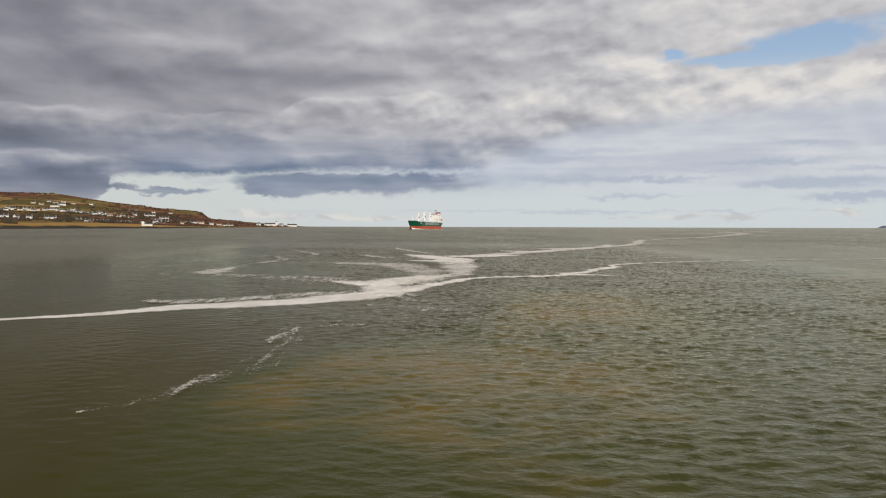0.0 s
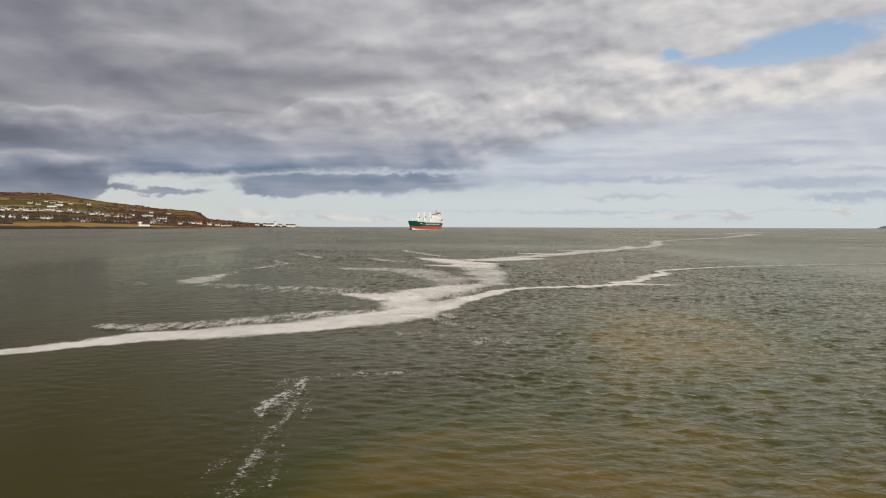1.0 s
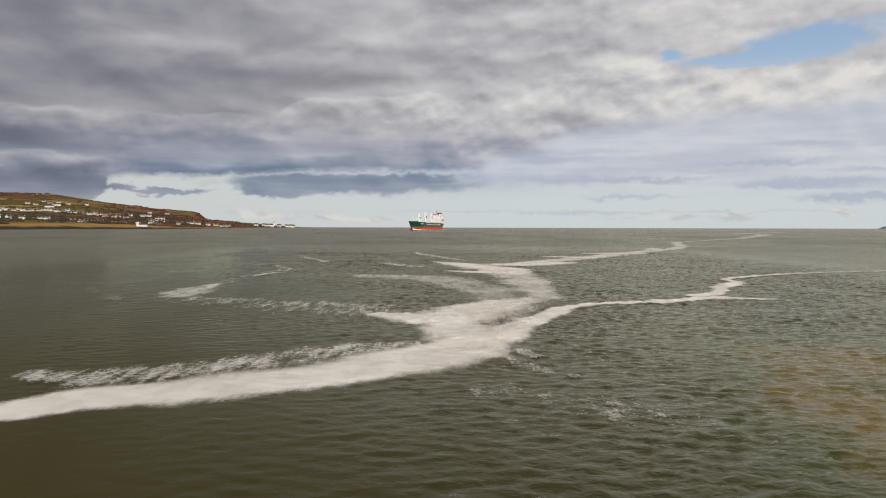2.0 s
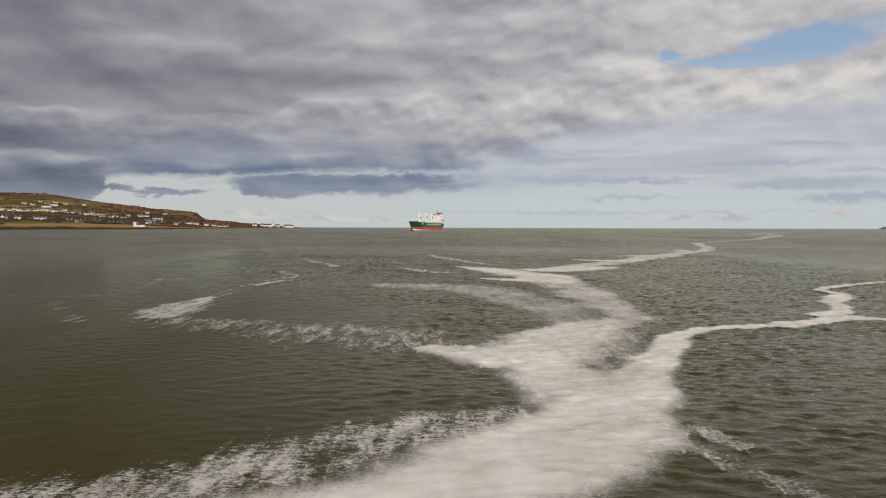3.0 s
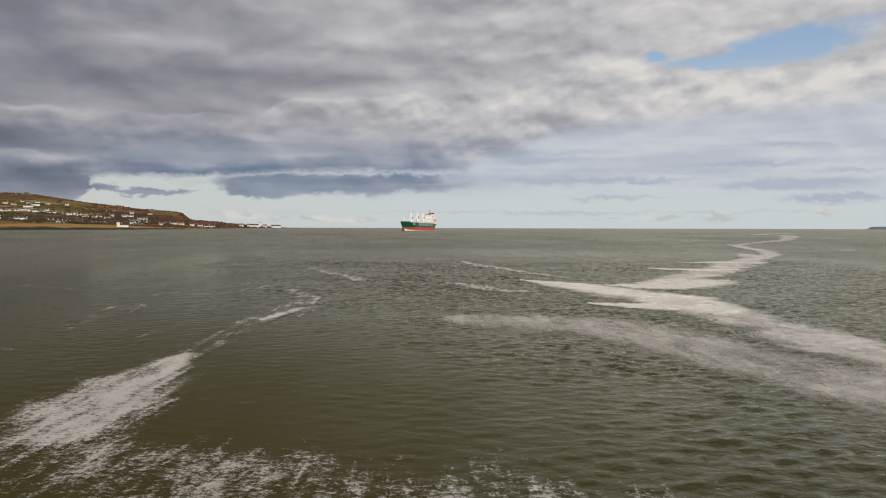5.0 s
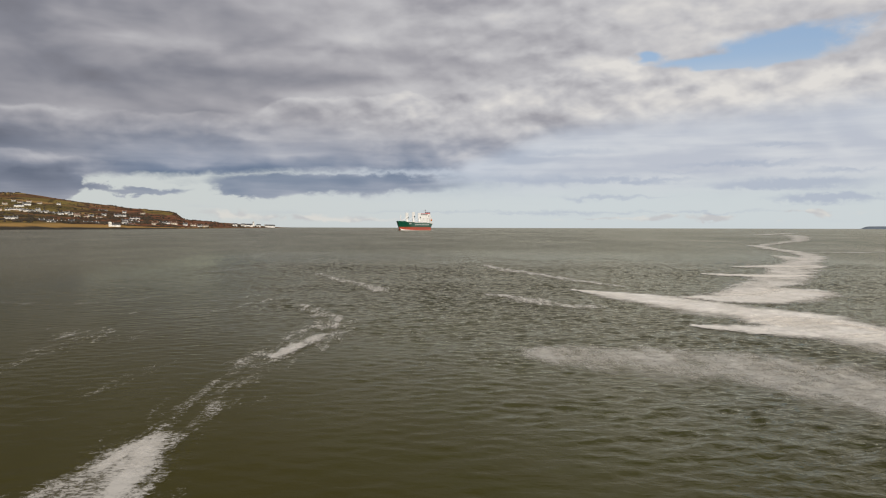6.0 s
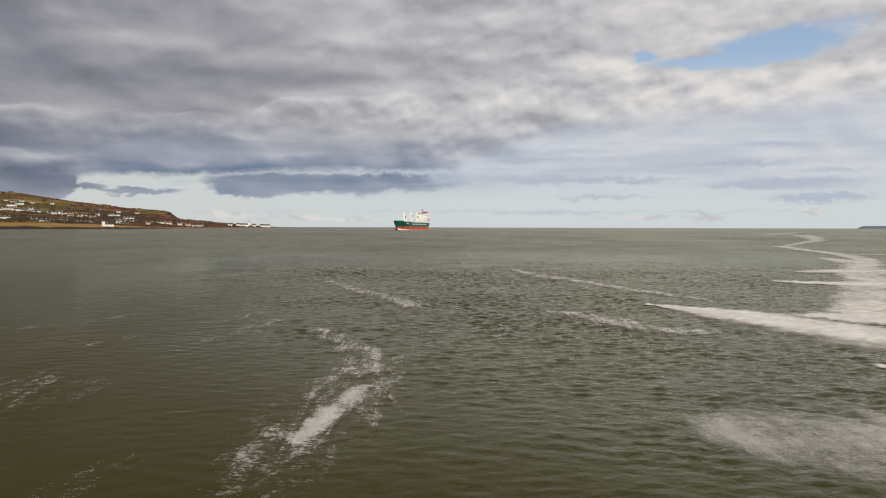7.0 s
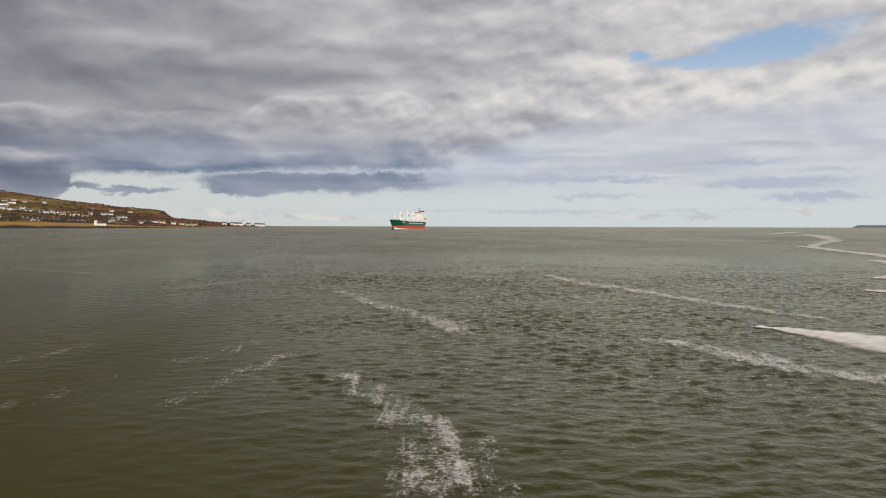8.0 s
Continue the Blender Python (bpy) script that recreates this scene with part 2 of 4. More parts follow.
def make_water():
    m, nt, b = blank("murky_estuary_water")
    p = place(nt)
    silt, chop = attribute(nt, "silt"), attribute(nt, "chop")
    patch = calc(nt, "MULTIPLY_ADD", calc(nt, "SUBTRACT", grain(nt, scaled(nt, p, 0.3, 0.55, 1, 14), 1.0, 5, 0.6, 0.8), 0.5), 0.45, grain(nt, scaled(nt, p, 1.0, 0.6, 1, 20), 0.065, 6, 0.6, 0.6))
    broad = grain(nt, p, 0.02, 4, 0.55, 0.5)
    clean = blend(nt, chop, (0.057, 0.0490, 0.0105), blend(nt, broad, (0.026, 0.0255, 0.0036), (0.033, 0.032, 0.0048)))
    muddy = blend(nt, step(nt, calc(nt, "ADD", patch, calc(nt, "MULTIPLY_ADD", silt, 0.66, -0.45)), 0.50, 0.78), (0.044, 0.053, 0.0045), (0.135, 0.090, 0.011))
    amount = step(nt, calc(nt, "ADD", silt, calc(nt, "MULTIPLY", calc(nt, "SUBTRACT", patch, 0.5), 0.7)), 0.2, 0.95)
    unseen, offing = attribute(nt, "unseen_ripples"), attribute(nt, "offing")
    # low chop also takes gloss away, imitating a darker sky mirrored there
    gloss = calc(nt, "MULTIPLY", calc(nt, "MULTIPLY_ADD", chop, 0.44, 0.02), calc(nt, "MULTIPLY_ADD", amount, -0.1, 1.0))
    gusts = calc(nt, "ADD", grain(nt, scaled(nt, p, 0.07, 0.014, 1, 4), 1.0, 5, 0.65), grain(nt, scaled(nt, p, 0.4, 0.1, 1, -5), 1.0, 4, 0.6))
    gloss = calc(nt, "MULTIPLY", gloss, calc(nt, "MULTIPLY_ADD", gusts, 1.1, -0.1))
    # dark flecks put into the gloss stand in for shaded faces of far waves
    far_flecks = calc(nt, "MULTIPLY_ADD", grain(nt, scaled(nt, p, 0.55, 0.085, 1, 3), 1.0, 4, 0.7), 0.6, calc(nt, "MULTIPLY", grain(nt, scaled(nt, p, 0.16, 0.016, 1, -2), 1.0, 5, 0.75), 0.4))
    gloss = calc(nt, "MULTIPLY", gloss, blend(nt, offing, (1, 1, 1), ramp(nt, far_flecks, [(0.42, (0.12, 0.12, 0.12)), (0.49, (0.45, 0.45, 0.45)), (0.58, (0.9, 0.9, 0.9))])))
    w1 = grain(nt, scaled(nt, p, 0.5, 1.3, 1, -6), 0.8, 4, 0.55, 0.3)
    w2 = grain(nt, scaled(nt, p, 0.9, 1.2, 1, 10), 2.6, 2, 0.5, 0.2)
    w3 = grain(nt, scaled(nt, p, 0.9, 1.2, 1, -14), 8.0, 2, 0.5, 0.2)
    n = relief(nt, w1, calc(nt, "MULTIPLY", unseen, calc(nt, "MULTIPLY_ADD", chop, 0.40, 0.04)), 0.5)
    n = relief(nt, w2, calc(nt, "MULTIPLY_ADD", chop, 0.30, 0.03), 0.16, n)
    n = relief(nt, w3, calc(nt, "MULTIPLY_ADD", chop, 0.05, 0.02), 0.04, n)
    # a murky body under a mirroring skin, tinted faintly brown to warm the mirrored sky
    root = calc(nt, "SQRT", calc(nt, "MULTIPLY", calc(nt, "MAXIMUM", gloss, 0.0), 0.04))
    fresnel = nt.nodes.new("ShaderNodeFresnel")
    link(nt, calc(nt, "DIVIDE", calc(nt, "ADD", 1.0, root), calc(nt, "SUBTRACT", 1.0, root)), fresnel.inputs["IOR"])
    nt.links.new(n, fresnel.inputs["Normal"])
    skin = nt.nodes.new("ShaderNodeBsdfGlossy")
    skin.inputs["Color"].default_value = (1.0, 0.95, 0.775, 1.0)
    link(nt, calc(nt, "MULTIPLY_ADD", unseen, 0.16, 0.08), skin.inputs["Roughness"])
    nt.links.new(n, skin.inputs["Normal"])
    link(nt, blend(nt, amount, clean, muddy), b.inputs["Base Color"])
    b.inputs["Specular IOR Level"].default_value = 0.0
    b.inputs["Roughness"].default_value = 1.0
    nt.links.new(n, b.inputs["Normal"])
    mix = nt.nodes.new("ShaderNodeMixShader")
    far_gusts = grain(nt, scaled(nt, p, 0.016, 0.007, 1, 2), 1.0, 7, 0.7)
    # the mirrored sky is dimmed by hand, far out and where chop is low
    mirror_share = calc(nt, "MULTIPLY", calc(nt, "MULTIPLY_ADD", chop, 0.34, 0.76, clamp=True), calc(nt, "MULTIPLY_ADD", offing, -0.28, 1.0))
    mirror_share = calc(nt, "MULTIPLY", mirror_share, step(nt, far_gusts, 0.36, 0.64, calc(nt, "MULTIPLY_ADD", offing, -0.14, 1.0), calc(nt, "MULTIPLY_ADD", offing, 0.10, 1.0)))
    # steep little ripples keep a near crest from mirroring fully
    ripples = calc(nt, "MULTIPLY_ADD", calc(nt, "MULTIPLY", fresnel.outputs[0], calc(nt, "SUBTRACT", 1.0, offing)), 0.3, 1.0)
    link(nt, calc(nt, "MULTIPLY", calc(nt, "DIVIDE", fresnel.outputs[0], ripples), mirror_share), mix.inputs[0])
    nt.links.new(b.outputs[0], mix.inputs[1])
    nt.links.new(skin.outputs[0], mix.inputs[2])
    nt.links.new(mix.outputs[0], nt.nodes["Material Output"].inputs[0])
    return m


def make_foam():
    m, nt, b = blank("sea_foam")
    p = place(nt)
    d, lace = attribute(nt, "foam_amount"), attribute(nt, "foam_lace")
    streaks = grain(nt, scaled(nt, p, 2.1, 0.36, 1, -8), 0.8, 4, 0.6, 0.5)
    crests = grain(nt, scaled(nt, p, 1.5, 2.3, 1, 5), 1.9, 6, 0.66, 0.6)
    tiny = grain(nt, scaled(nt, p, 1.3, 1.5), 7.5, 4, 0.65, 0.5)
    soft = grain(nt, scaled(nt, p, 1.0, 0.6, 1, 14), 0.30, 6, 0.62, 0.6)
    n = calc(nt, "ADD", calc(nt, "MULTIPLY", calc(nt, "SUBTRACT", streaks, 0.5), 1.5), calc(nt, "MULTIPLY", calc(nt, "SUBTRACT", crests, 0.5), 1.2))
    n = calc(nt, "ADD", n, calc(nt, "MULTIPLY", calc(nt, "SUBTRACT", tiny, 0.5), 0.85))
    n = calc(nt, "MULTIPLY", n, lace)
    n = calc(nt, "ADD", n, calc(nt, "MULTIPLY", calc(nt, "SUBTRACT", soft, 0.5), 0.8))
    n = calc(nt, "ADD", n, calc(nt, "MULTIPLY", calc(nt, "SUBTRACT", tiny, 0.5), calc(nt, "MULTIPLY_ADD", lace, 0.4, 0.12)))
    shown = step(nt, calc(nt, "ADD", d, n), 0.30, calc(nt, "SUBTRACT", 1.10, calc(nt, "MULTIPLY", lace, 0.3)))
    shown = calc(nt, "MULTIPLY", shown, attribute(nt, "foam_veil"))
    mottle = grain(nt, scaled(nt, p, 1.0, 0.5, 1, -20), 0.9, 5, 0.62, 0.5)
    shown = calc(nt, "MULTIPLY", shown, step(nt, mottle, 0.32, 0.58, 0.86, 1.0))
    link(nt, blend(nt, step(nt, soft, 0.3, 0.7), (0.82, 0.77, 0.69), (0.96, 0.92, 0.85)), b.inputs["Base Color"])
    b.inputs["Roughness"].default_value = 0.85
    b.inputs["Specular IOR Level"].default_value = 0.2
    h = calc(nt, "ADD", calc(nt, "MULTIPLY", crests, 0.6), soft)
    nt.links.new(relief(nt, h, 0.2, 0.2), b.inputs["Normal"])
    link(nt, shown, b.inputs["Alpha"])
    return m


def make_land():
    m, nt, b = blank("winter_farmland")
    p = place(nt)
    heath, shore = attribute(nt, "heath"), attribute(nt, "shore")
    squash = scaled(nt, p, 1.0, 0.6, 0.0, 24)
    v = nt.nodes.new("ShaderNodeTexVoronoi")
    v.inputs["Scale"].default_value, v.inputs["Randomness"].default_value = 0.0062, 0.85
    nt.links.new(squash, v.inputs["Vector"])
    e = nt.nodes.new("ShaderNodeTexVoronoi")
    e.feature = "DISTANCE_TO_EDGE"
    e.inputs["Scale"].default_value, e.inputs["Randomness"].default_value = 0.0062, 0.85
    nt.links.new(squash, e.inputs["Vector"])
    pick = nt.nodes.new("ShaderNodeSeparateColor")
    nt.links.new(v.outputs["Color"], pick.inputs[0])
    field = ramp(nt, pick.outputs[0], [(0.0, (0.15, 0.13, 0.038)), (0.25, (0.38, 0.27, 0.080)), (0.42, (0.20, 0.105, 0.045)), (0.6, (0.28, 0.235, 0.062)), (0.85, (0.46, 0.33, 0.12))])
    moor = ramp(nt, grain(nt, p, 0.011, 7, 0.68), [(0.30, (0.05, 0.034, 0.020)), (0.45, (0.125, 0.062, 0.034)), (0.56, (0.27, 0.115, 0.062)), (0.68, (0.17, 0.12, 0.048)), (0.8, (0.11, 0.10, 0.035))])
    mottled = grain(nt, p, 0.05, 6, 0.65)
    c = blend(nt, calc(nt, "MULTIPLY", calc(nt, "SUBTRACT", mottled, 0.25), 0.95, clamp=True), field, (0.05, 0.04, 0.02))
    wild = step(nt, calc(nt, "ADD", heath, calc(nt, "MULTIPLY", calc(nt, "SUBTRACT", grain(nt, p, 0.008, 4), 0.5), 1.4)), 0.35, 0.75)
    c = blend(nt, wild, c, moor)
    hedge = step(nt, e.outputs["Distance"], 0.055, 0.02)
    c = blend(nt, calc(nt, "MULTIPLY", hedge, 0.7), c, (0.05, 0.040, 0.022))
    strip = blend(nt, grain(nt, p, 0.03, 5), (0.31, 0.20, 0.06), (0.50, 0.34, 0.12))
    c = blend(nt, step(nt, shore, 0.4, 0.6), c, strip)
    c = blend(nt, 1.0, c, (0.92, 0.82, 0.74), "MULTIPLY")
    rock = attribute(nt, "rock")
    c = blend(nt, rock, c, (0.045, 0.038, 0.028))
    link(nt, c, b.inputs["Base Color"])
    b.inputs["Roughness"].default_value = 0.95
    b.inputs["Specular IOR Level"].default_value = 0.15
    nt.links.new(relief(nt, mottled, 0.6, 4.0), b.inputs["Normal"])
    return m


def make_leaves():
    m, nt, b = blank("bare_winter_woodland")
    g = nt.nodes.new("ShaderNodeNewGeometry")
    c = ramp(nt, g.outputs["Random Per Island"], [(0, (0.030, 0.028, 0.016)), (0.5, (0.055, 0.040, 0.024)), (1, (0.10, 0.060, 0.036))])
    link(nt, blend(nt, calc(nt, "MULTIPLY", grain(nt, place(nt), 0.6, 4), 0.5), c, (0.02, 0.018, 0.01)), b.inputs["Base Color"])
    b.inputs["Roughness"].default_value = 0.9
    return m


WATER, FOAM, LAND, LEAVES = make_water(), make_foam(), make_land(), make_leaves()
FAR_LAND = coated("far_hazy_hills", (0.16, 0.20, 0.25), 0.9, 0.2, 0.01)
LIMEWASH = coated("white_limewash", (0.80, 0.78, 0.73), 0.8, 0.12, 0.3)
CREAM = coated("cream_render", (0.66, 0.60, 0.48), 0.8, 0.15, 0.3)
SLATE = coated("slate_roof", (0.075, 0.075, 0.08), 0.6, 0.3, 0.8)
BROWN_TILE = coated("brown_tile_roof", (0.17, 0.085, 0.055), 0.7, 0.3, 0.8)
DARK_GLASS = coated("dark_glass", (0.03, 0.035, 0.04), 0.15, 0.2, 0.5)
HULL_GREEN = coated("green_hull_paint", (0.006, 0.098, 0.056), 0.38, 0.35, 0.09)
HULL_RED = coated("red_antifouling_paint", (0.50, 0.075, 0.035), 0.6, 0.35, 0.07, stain=(0.22, 0.06, 0.035))
SHIP_WHITE = coated("white_ship_paint", (0.88, 0.87, 0.84), 0.45, 0.06, 0.12, stain=(0.7, 0.62, 0.52))
DECK_RED = coated("red_deck_paint", (0.30, 0.07, 0.04), 0.7, 0.3, 0.2)
FUNNEL_RED = coated("red_funnel_paint", (0.62, 0.03, 0.03), 0.45, 0.15, 0.2)
LIFE_ORANGE = coated("orange_lifeboat_plastic", (0.80, 0.20, 0.03), 0.4, 0.1, 0.4)
STEEL_DARK = coated("dark_painted_steel", (0.06, 0.06, 0.06), 0.5, 0.3, 0.5)

# ---- mesh helpers ----


def mesh_from(name, bm, material):
    me = bpy.data.meshes.new(name)
    bmesh.ops.recalc_face_normals(bm, faces=bm.faces)
    bm.to_mesh(me)
    bm.free()
    me.materials.append(material)
    return me


def part(name, bm, material, parent, label=""):
    """One mesh object under a thing or a part."""
    ob = new(name, mesh_from(name, bm, material))
    ob.parent = parent
    return tagged(ob, label) if label else ob


def add_box(bm, x0, x1, y0, y1, z0, z1, bevel=0.0):
    m = Matrix.LocRotScale(((x0 + x1) / 2, (y0 + y1) / 2, (z0 + z1) / 2), None, (x1 - x0, y1 - y0, z1 - z0))
    made = bmesh.ops.create_cube(bm, size=1.0, matrix=m)["verts"]
    if bevel:
        edges = list({e for v in made for e in v.link_edges})
        bmesh.ops.bevel(bm, geom=edges, offset=bevel, segments=1, affect="EDGES")


def add_tube(bm, base, top, r0, r1, sides=10):
    a, b = Vector(base), Vector(top)
    turn = (b - a).to_track_quat("Z", "Y").to_matrix().to_4x4()
    m = Matrix.Translation((a + b) / 2) @ turn
    bmesh.ops.create_cone(bm, cap_ends=True, segments=sides, radius1=r0, radius2=r1, depth=(b - a).length, matrix=m)


def box(x0, x1, y0, y1, z0, z1, bevel=0.0):
    bm = bmesh.new()
    add_box(bm, x0, x1, y0, y1, z0, z1, bevel)
    return bm


def tube(base, top, r0, r1, sides=10):
    bm = bmesh.new()
    add_tube(bm, base, top, r0, r1, sides)
    return bm


def sheet(name, verts, quads, material, fields=None, smooth=True):
    """A mesh from computed arrays of corners and four-cornered faces, with named numbers at its corners."""
    me = bpy.data.meshes.new(name)
    me.vertices.add(len(verts))
    me.vertices.foreach_set("co", verts.astype(np.float32).ravel())
    me.loops.add(quads.size)
    me.loops.foreach_set("vertex_index", quads.astype(np.int32).ravel())
    me.polygons.add(len(quads))
    me.polygons.foreach_set("loop_start", np.arange(0, quads.size, 4, dtype=np.int32))
    me.polygons.foreach_set("use_smooth", np.full(len(quads), smooth))
    me.update(calc_edges=True)
    for key, values in (fields or {}).items():
        me.attributes.new(key, "FLOAT", "POINT").data.foreach_set("value", values.astype(np.float32).ravel())
    me.materials.append(material)
    return new(name, me)


def grid_quads(nx, ny):
    i = np.arange(nx * ny).reshape(ny, nx)
    return np.stack([i[:-1, :-1], i[:-1, 1:], i[1:, 1:], i[1:, :-1]], -1).reshape(-1, 4)


def smooth_step(a, b, v):
    s = np.clip((v - a) / (b - a), 0, 1)
    return s * s * (3 - 2 * s)


TABLE = np.random.default_rng(5).random((256, 256))


def hills(x, y, size, octaves=4):
    """Soft value noise, 0 to 1, over the plan."""
    out, amp, norm = 0.0, 1.0, 0.0
    for k in range(octaves):
        u, v = x / size + 17.3 * k, y / size + 9.1 * k
        iu, iv = np.floor(u).astype(int), np.floor(v).astype(int)
        fu, fv = u - iu, v - iv
        fu, fv = fu * fu * (3 - 2 * fu), fv * fv * (3 - 2 * fv)
        g = lambda a, b: TABLE[a % 256, b % 256]
        out = out + amp * ((g(iu, iv) * (1 - fu) + g(iu + 1, iv) * fu) * (1 - fv) + (g(iu, iv + 1) * (1 - fu) + g(iu + 1, iv + 1) * fu) * fv)
        norm += amp
        amp, size = amp * 0.5, size * 0.5
    return out / norm


# ---- the sea ----


def spread(low, high, fine, grow, start, end):
    """Lines from start to end: evenly fine between low and high, wider and wider outside."""
    inside = np.arange(low, high + fine / 2, fine)
    up, s = [inside[-1]], fine
    while up[-1] < end:
        s *= grow
        up.append(up[-1] + s)
    down, s = [inside[0]], fine
    while down[-1] > start:
        s *= grow
        down.append(down[-1] - s)
    return np.concatenate([down[:0:-1], inside, up[1:]])


SEA_X = spread(-54, 42, 0.24, 1.03, -5200, 5200)
SEA_Y = np.concatenate([-spread(0, 0.5, 0.27, 1.14, -1, 5200)[:2:-1] + 12, spread(13, 200, 0.18, 1.008, 12.5, 400)[1:]])
SEA_Y = np.concatenate([SEA_Y, spread(SEA_Y[-1] + 1.8, SEA_Y[-1] + 2.0, 1.85, 1.03, SEA_Y[-1] + 1.8, 5200)])
SEA_Y = np.unique(np.round(SEA_Y, 4))
GAP_X, GAP_Y = np.gradient(SEA_X), np.gradient(SEA_Y)
_r = np.random.default_rng(11)
WAVES = []
for k in range(90):
    length = 0.42 * (1.5 / 0.42) ** ((k / 75) ** 1.75) if k < 76 else 1.6 * 1.07 ** (k - 76)
    heading = radians(_r.normal(4, 48))
    steep = 0.049 * min(1.0, (0.65 / length) ** 1.15)
    WAVES.append((2 * np.pi / length, heading, steep * length / (2 * np.pi) * _r.uniform(0.6, 1.3), _r.uniform(0, 6.28), length))


def silt_at(x, y):
    """Brown river silt on the near side of the foam front."""
    warp = (hills(x, y, 14) - 0.5) * 9
    front = np.interp(x, (-40, -12, -8, -4, 2, 20, 60, 200), (8, 24, 42, 52, 62, 84, 122, 150))
    near = smooth_step(-2, 16, front - y + warp)
    edge = smooth_step(-13, -5, x + warp * 0.5 + 0.12 * (y - 20))
    later = 0.42 * np.exp(-((x + 22) / 16) ** 2 - ((y - 128) / 34) ** 2)
    green = 0.24 * np.exp(-((x + 14) / 11) ** 2 - ((y - 98) / 20) ** 2)
    right = 0.85 * np.exp(-((x - 9) / 6) ** 2 - ((y - 65) / 14) ** 2)
    return np.clip(near * edge * (0.40 + 0.45 * hills(x + 40, y, 22) + 0.45 * np.exp(-((x + 2) / 8) ** 2 - ((y - 29) / 9) ** 2)) + later + green + right, 0, 1)


def chop_at(x, y):
    """How ruffled the water is: slick on the shore side, choppy on the sea side. The slick side also stands in for
    darker cloud mirrored there.
    """
    slick = smooth_step(-4, 16, x + 0.25 * y + (hills(x, y, 26) - 0.5) * 16)
    late = smooth_step(110, 150, y) * smooth_step(-42, -24, x + (hills(x, y, 26) - 0.5) * 14)
    far = smooth_step(180, 420, y) * (0.22 + 0.78 * smooth_step(-160, 30, x))
    return np.clip(0.06 + 0.94 * np.maximum(np.maximum(slick, 0.85 * late), 0.7 * far), 0, 1) * (0.7 + 0.5 * hills(x, y, 9, 3))


def swell(x, y):
    """Where the water at (x, y) really stands: waves with sharp crests, drawn together at the top."""
    gap = np.maximum(np.interp(x, SEA_X, GAP_X), np.interp(y, SEA_Y, GAP_Y))
    rough = (0.13 + 0.92 * chop_at(x, y)) * (0.55 + 0.9 * hills(x, y, 5, 2))
    u, v, z = x.copy(), y.copy(), np.zeros_like(x)
    for k, heading, amp, phase, length in WAVES:
        here = gap < length / 1.2
        g = gap[here]
        size = amp * np.clip(length / (g * 1.2) - 1.0, 0, 1) * rough[here]
        p = k * (np.sin(heading) * x[here] + np.cos(heading) * y[here]) + phase
        z[here] += size * np.cos(p)
        draw = 0.6 * size * np.sin(p)
        u[here] -= draw * np.sin(heading)
        v[here] -= draw * np.cos(heading)
    return u, v, z


gx, gy = np.meshgrid(SEA_X, SEA_Y)
SURFACE = np.stack(swell(gx, gy), -1)
UNSEEN = smooth_step(0.25, 0.95, np.maximum(np.interp(gx, SEA_X, GAP_X), np.interp(gy, SEA_Y, GAP_Y)))
sea = sheet("sea", SURFACE.reshape(-1, 3), grid_quads(len(SEA_X), len(SEA_Y)), WATER,
            {"silt": silt_at(gx, gy), "chop": chop_at(gx, gy),
             "offing": np.maximum(smooth_step(5.1, 5.9, np.log(np.hypot(gx + 15, np.maximum(gy, 1)))), 0.2 * UNSEEN),
             "unseen_ripples": UNSEEN})
tagged(sea, "murky grey-green estuary water with small ripples", "sea", kind="structure")

# ---- foam lying on the sea ----
foam_count = 0


def sea_lines(lines, low, high, cell):
    """The sea's own grid lines between low and high, with more between them where they lie far apart."""
    i, j = max(np.searchsorted(lines, low) - 1, 0), min(np.searchsorted(lines, high) + 1, len(lines) - 1)
    out = []
    for a, b in zip(lines[i:j], lines[i + 1:j + 1]):
        n = max(1, math.ceil((b - a) / max(cell, 0.25) - 0.01))
        out.extend(a + (b - a) * np.arange(n) / n)
    return np.array(out + [lines[j]])


def on_sea(xs, ys):
    """Points of the water's surface over the grid of xs and ys."""
    i = np.clip(np.searchsorted(SEA_X, xs, side="right") - 1, 0, len(SEA_X) - 2)
    j = np.clip(np.searchsorted(SEA_Y, ys, side="right") - 1, 0, len(SEA_Y) - 2)
    fx = ((xs - SEA_X[i]) / (SEA_X[i + 1] - SEA_X[i]))[None, :, None]
    fy = ((ys - SEA_Y[j]) / (SEA_Y[j + 1] - SEA_Y[j]))[:, None, None]
    low = SURFACE[j][:, i] * (1 - fx) + SURFACE[j][:, i + 1] * fx
    high = SURFACE[j + 1][:, i] * (1 - fx) + SURFACE[j + 1][:, i + 1] * fx
    return low * (1 - fy) + high * fy


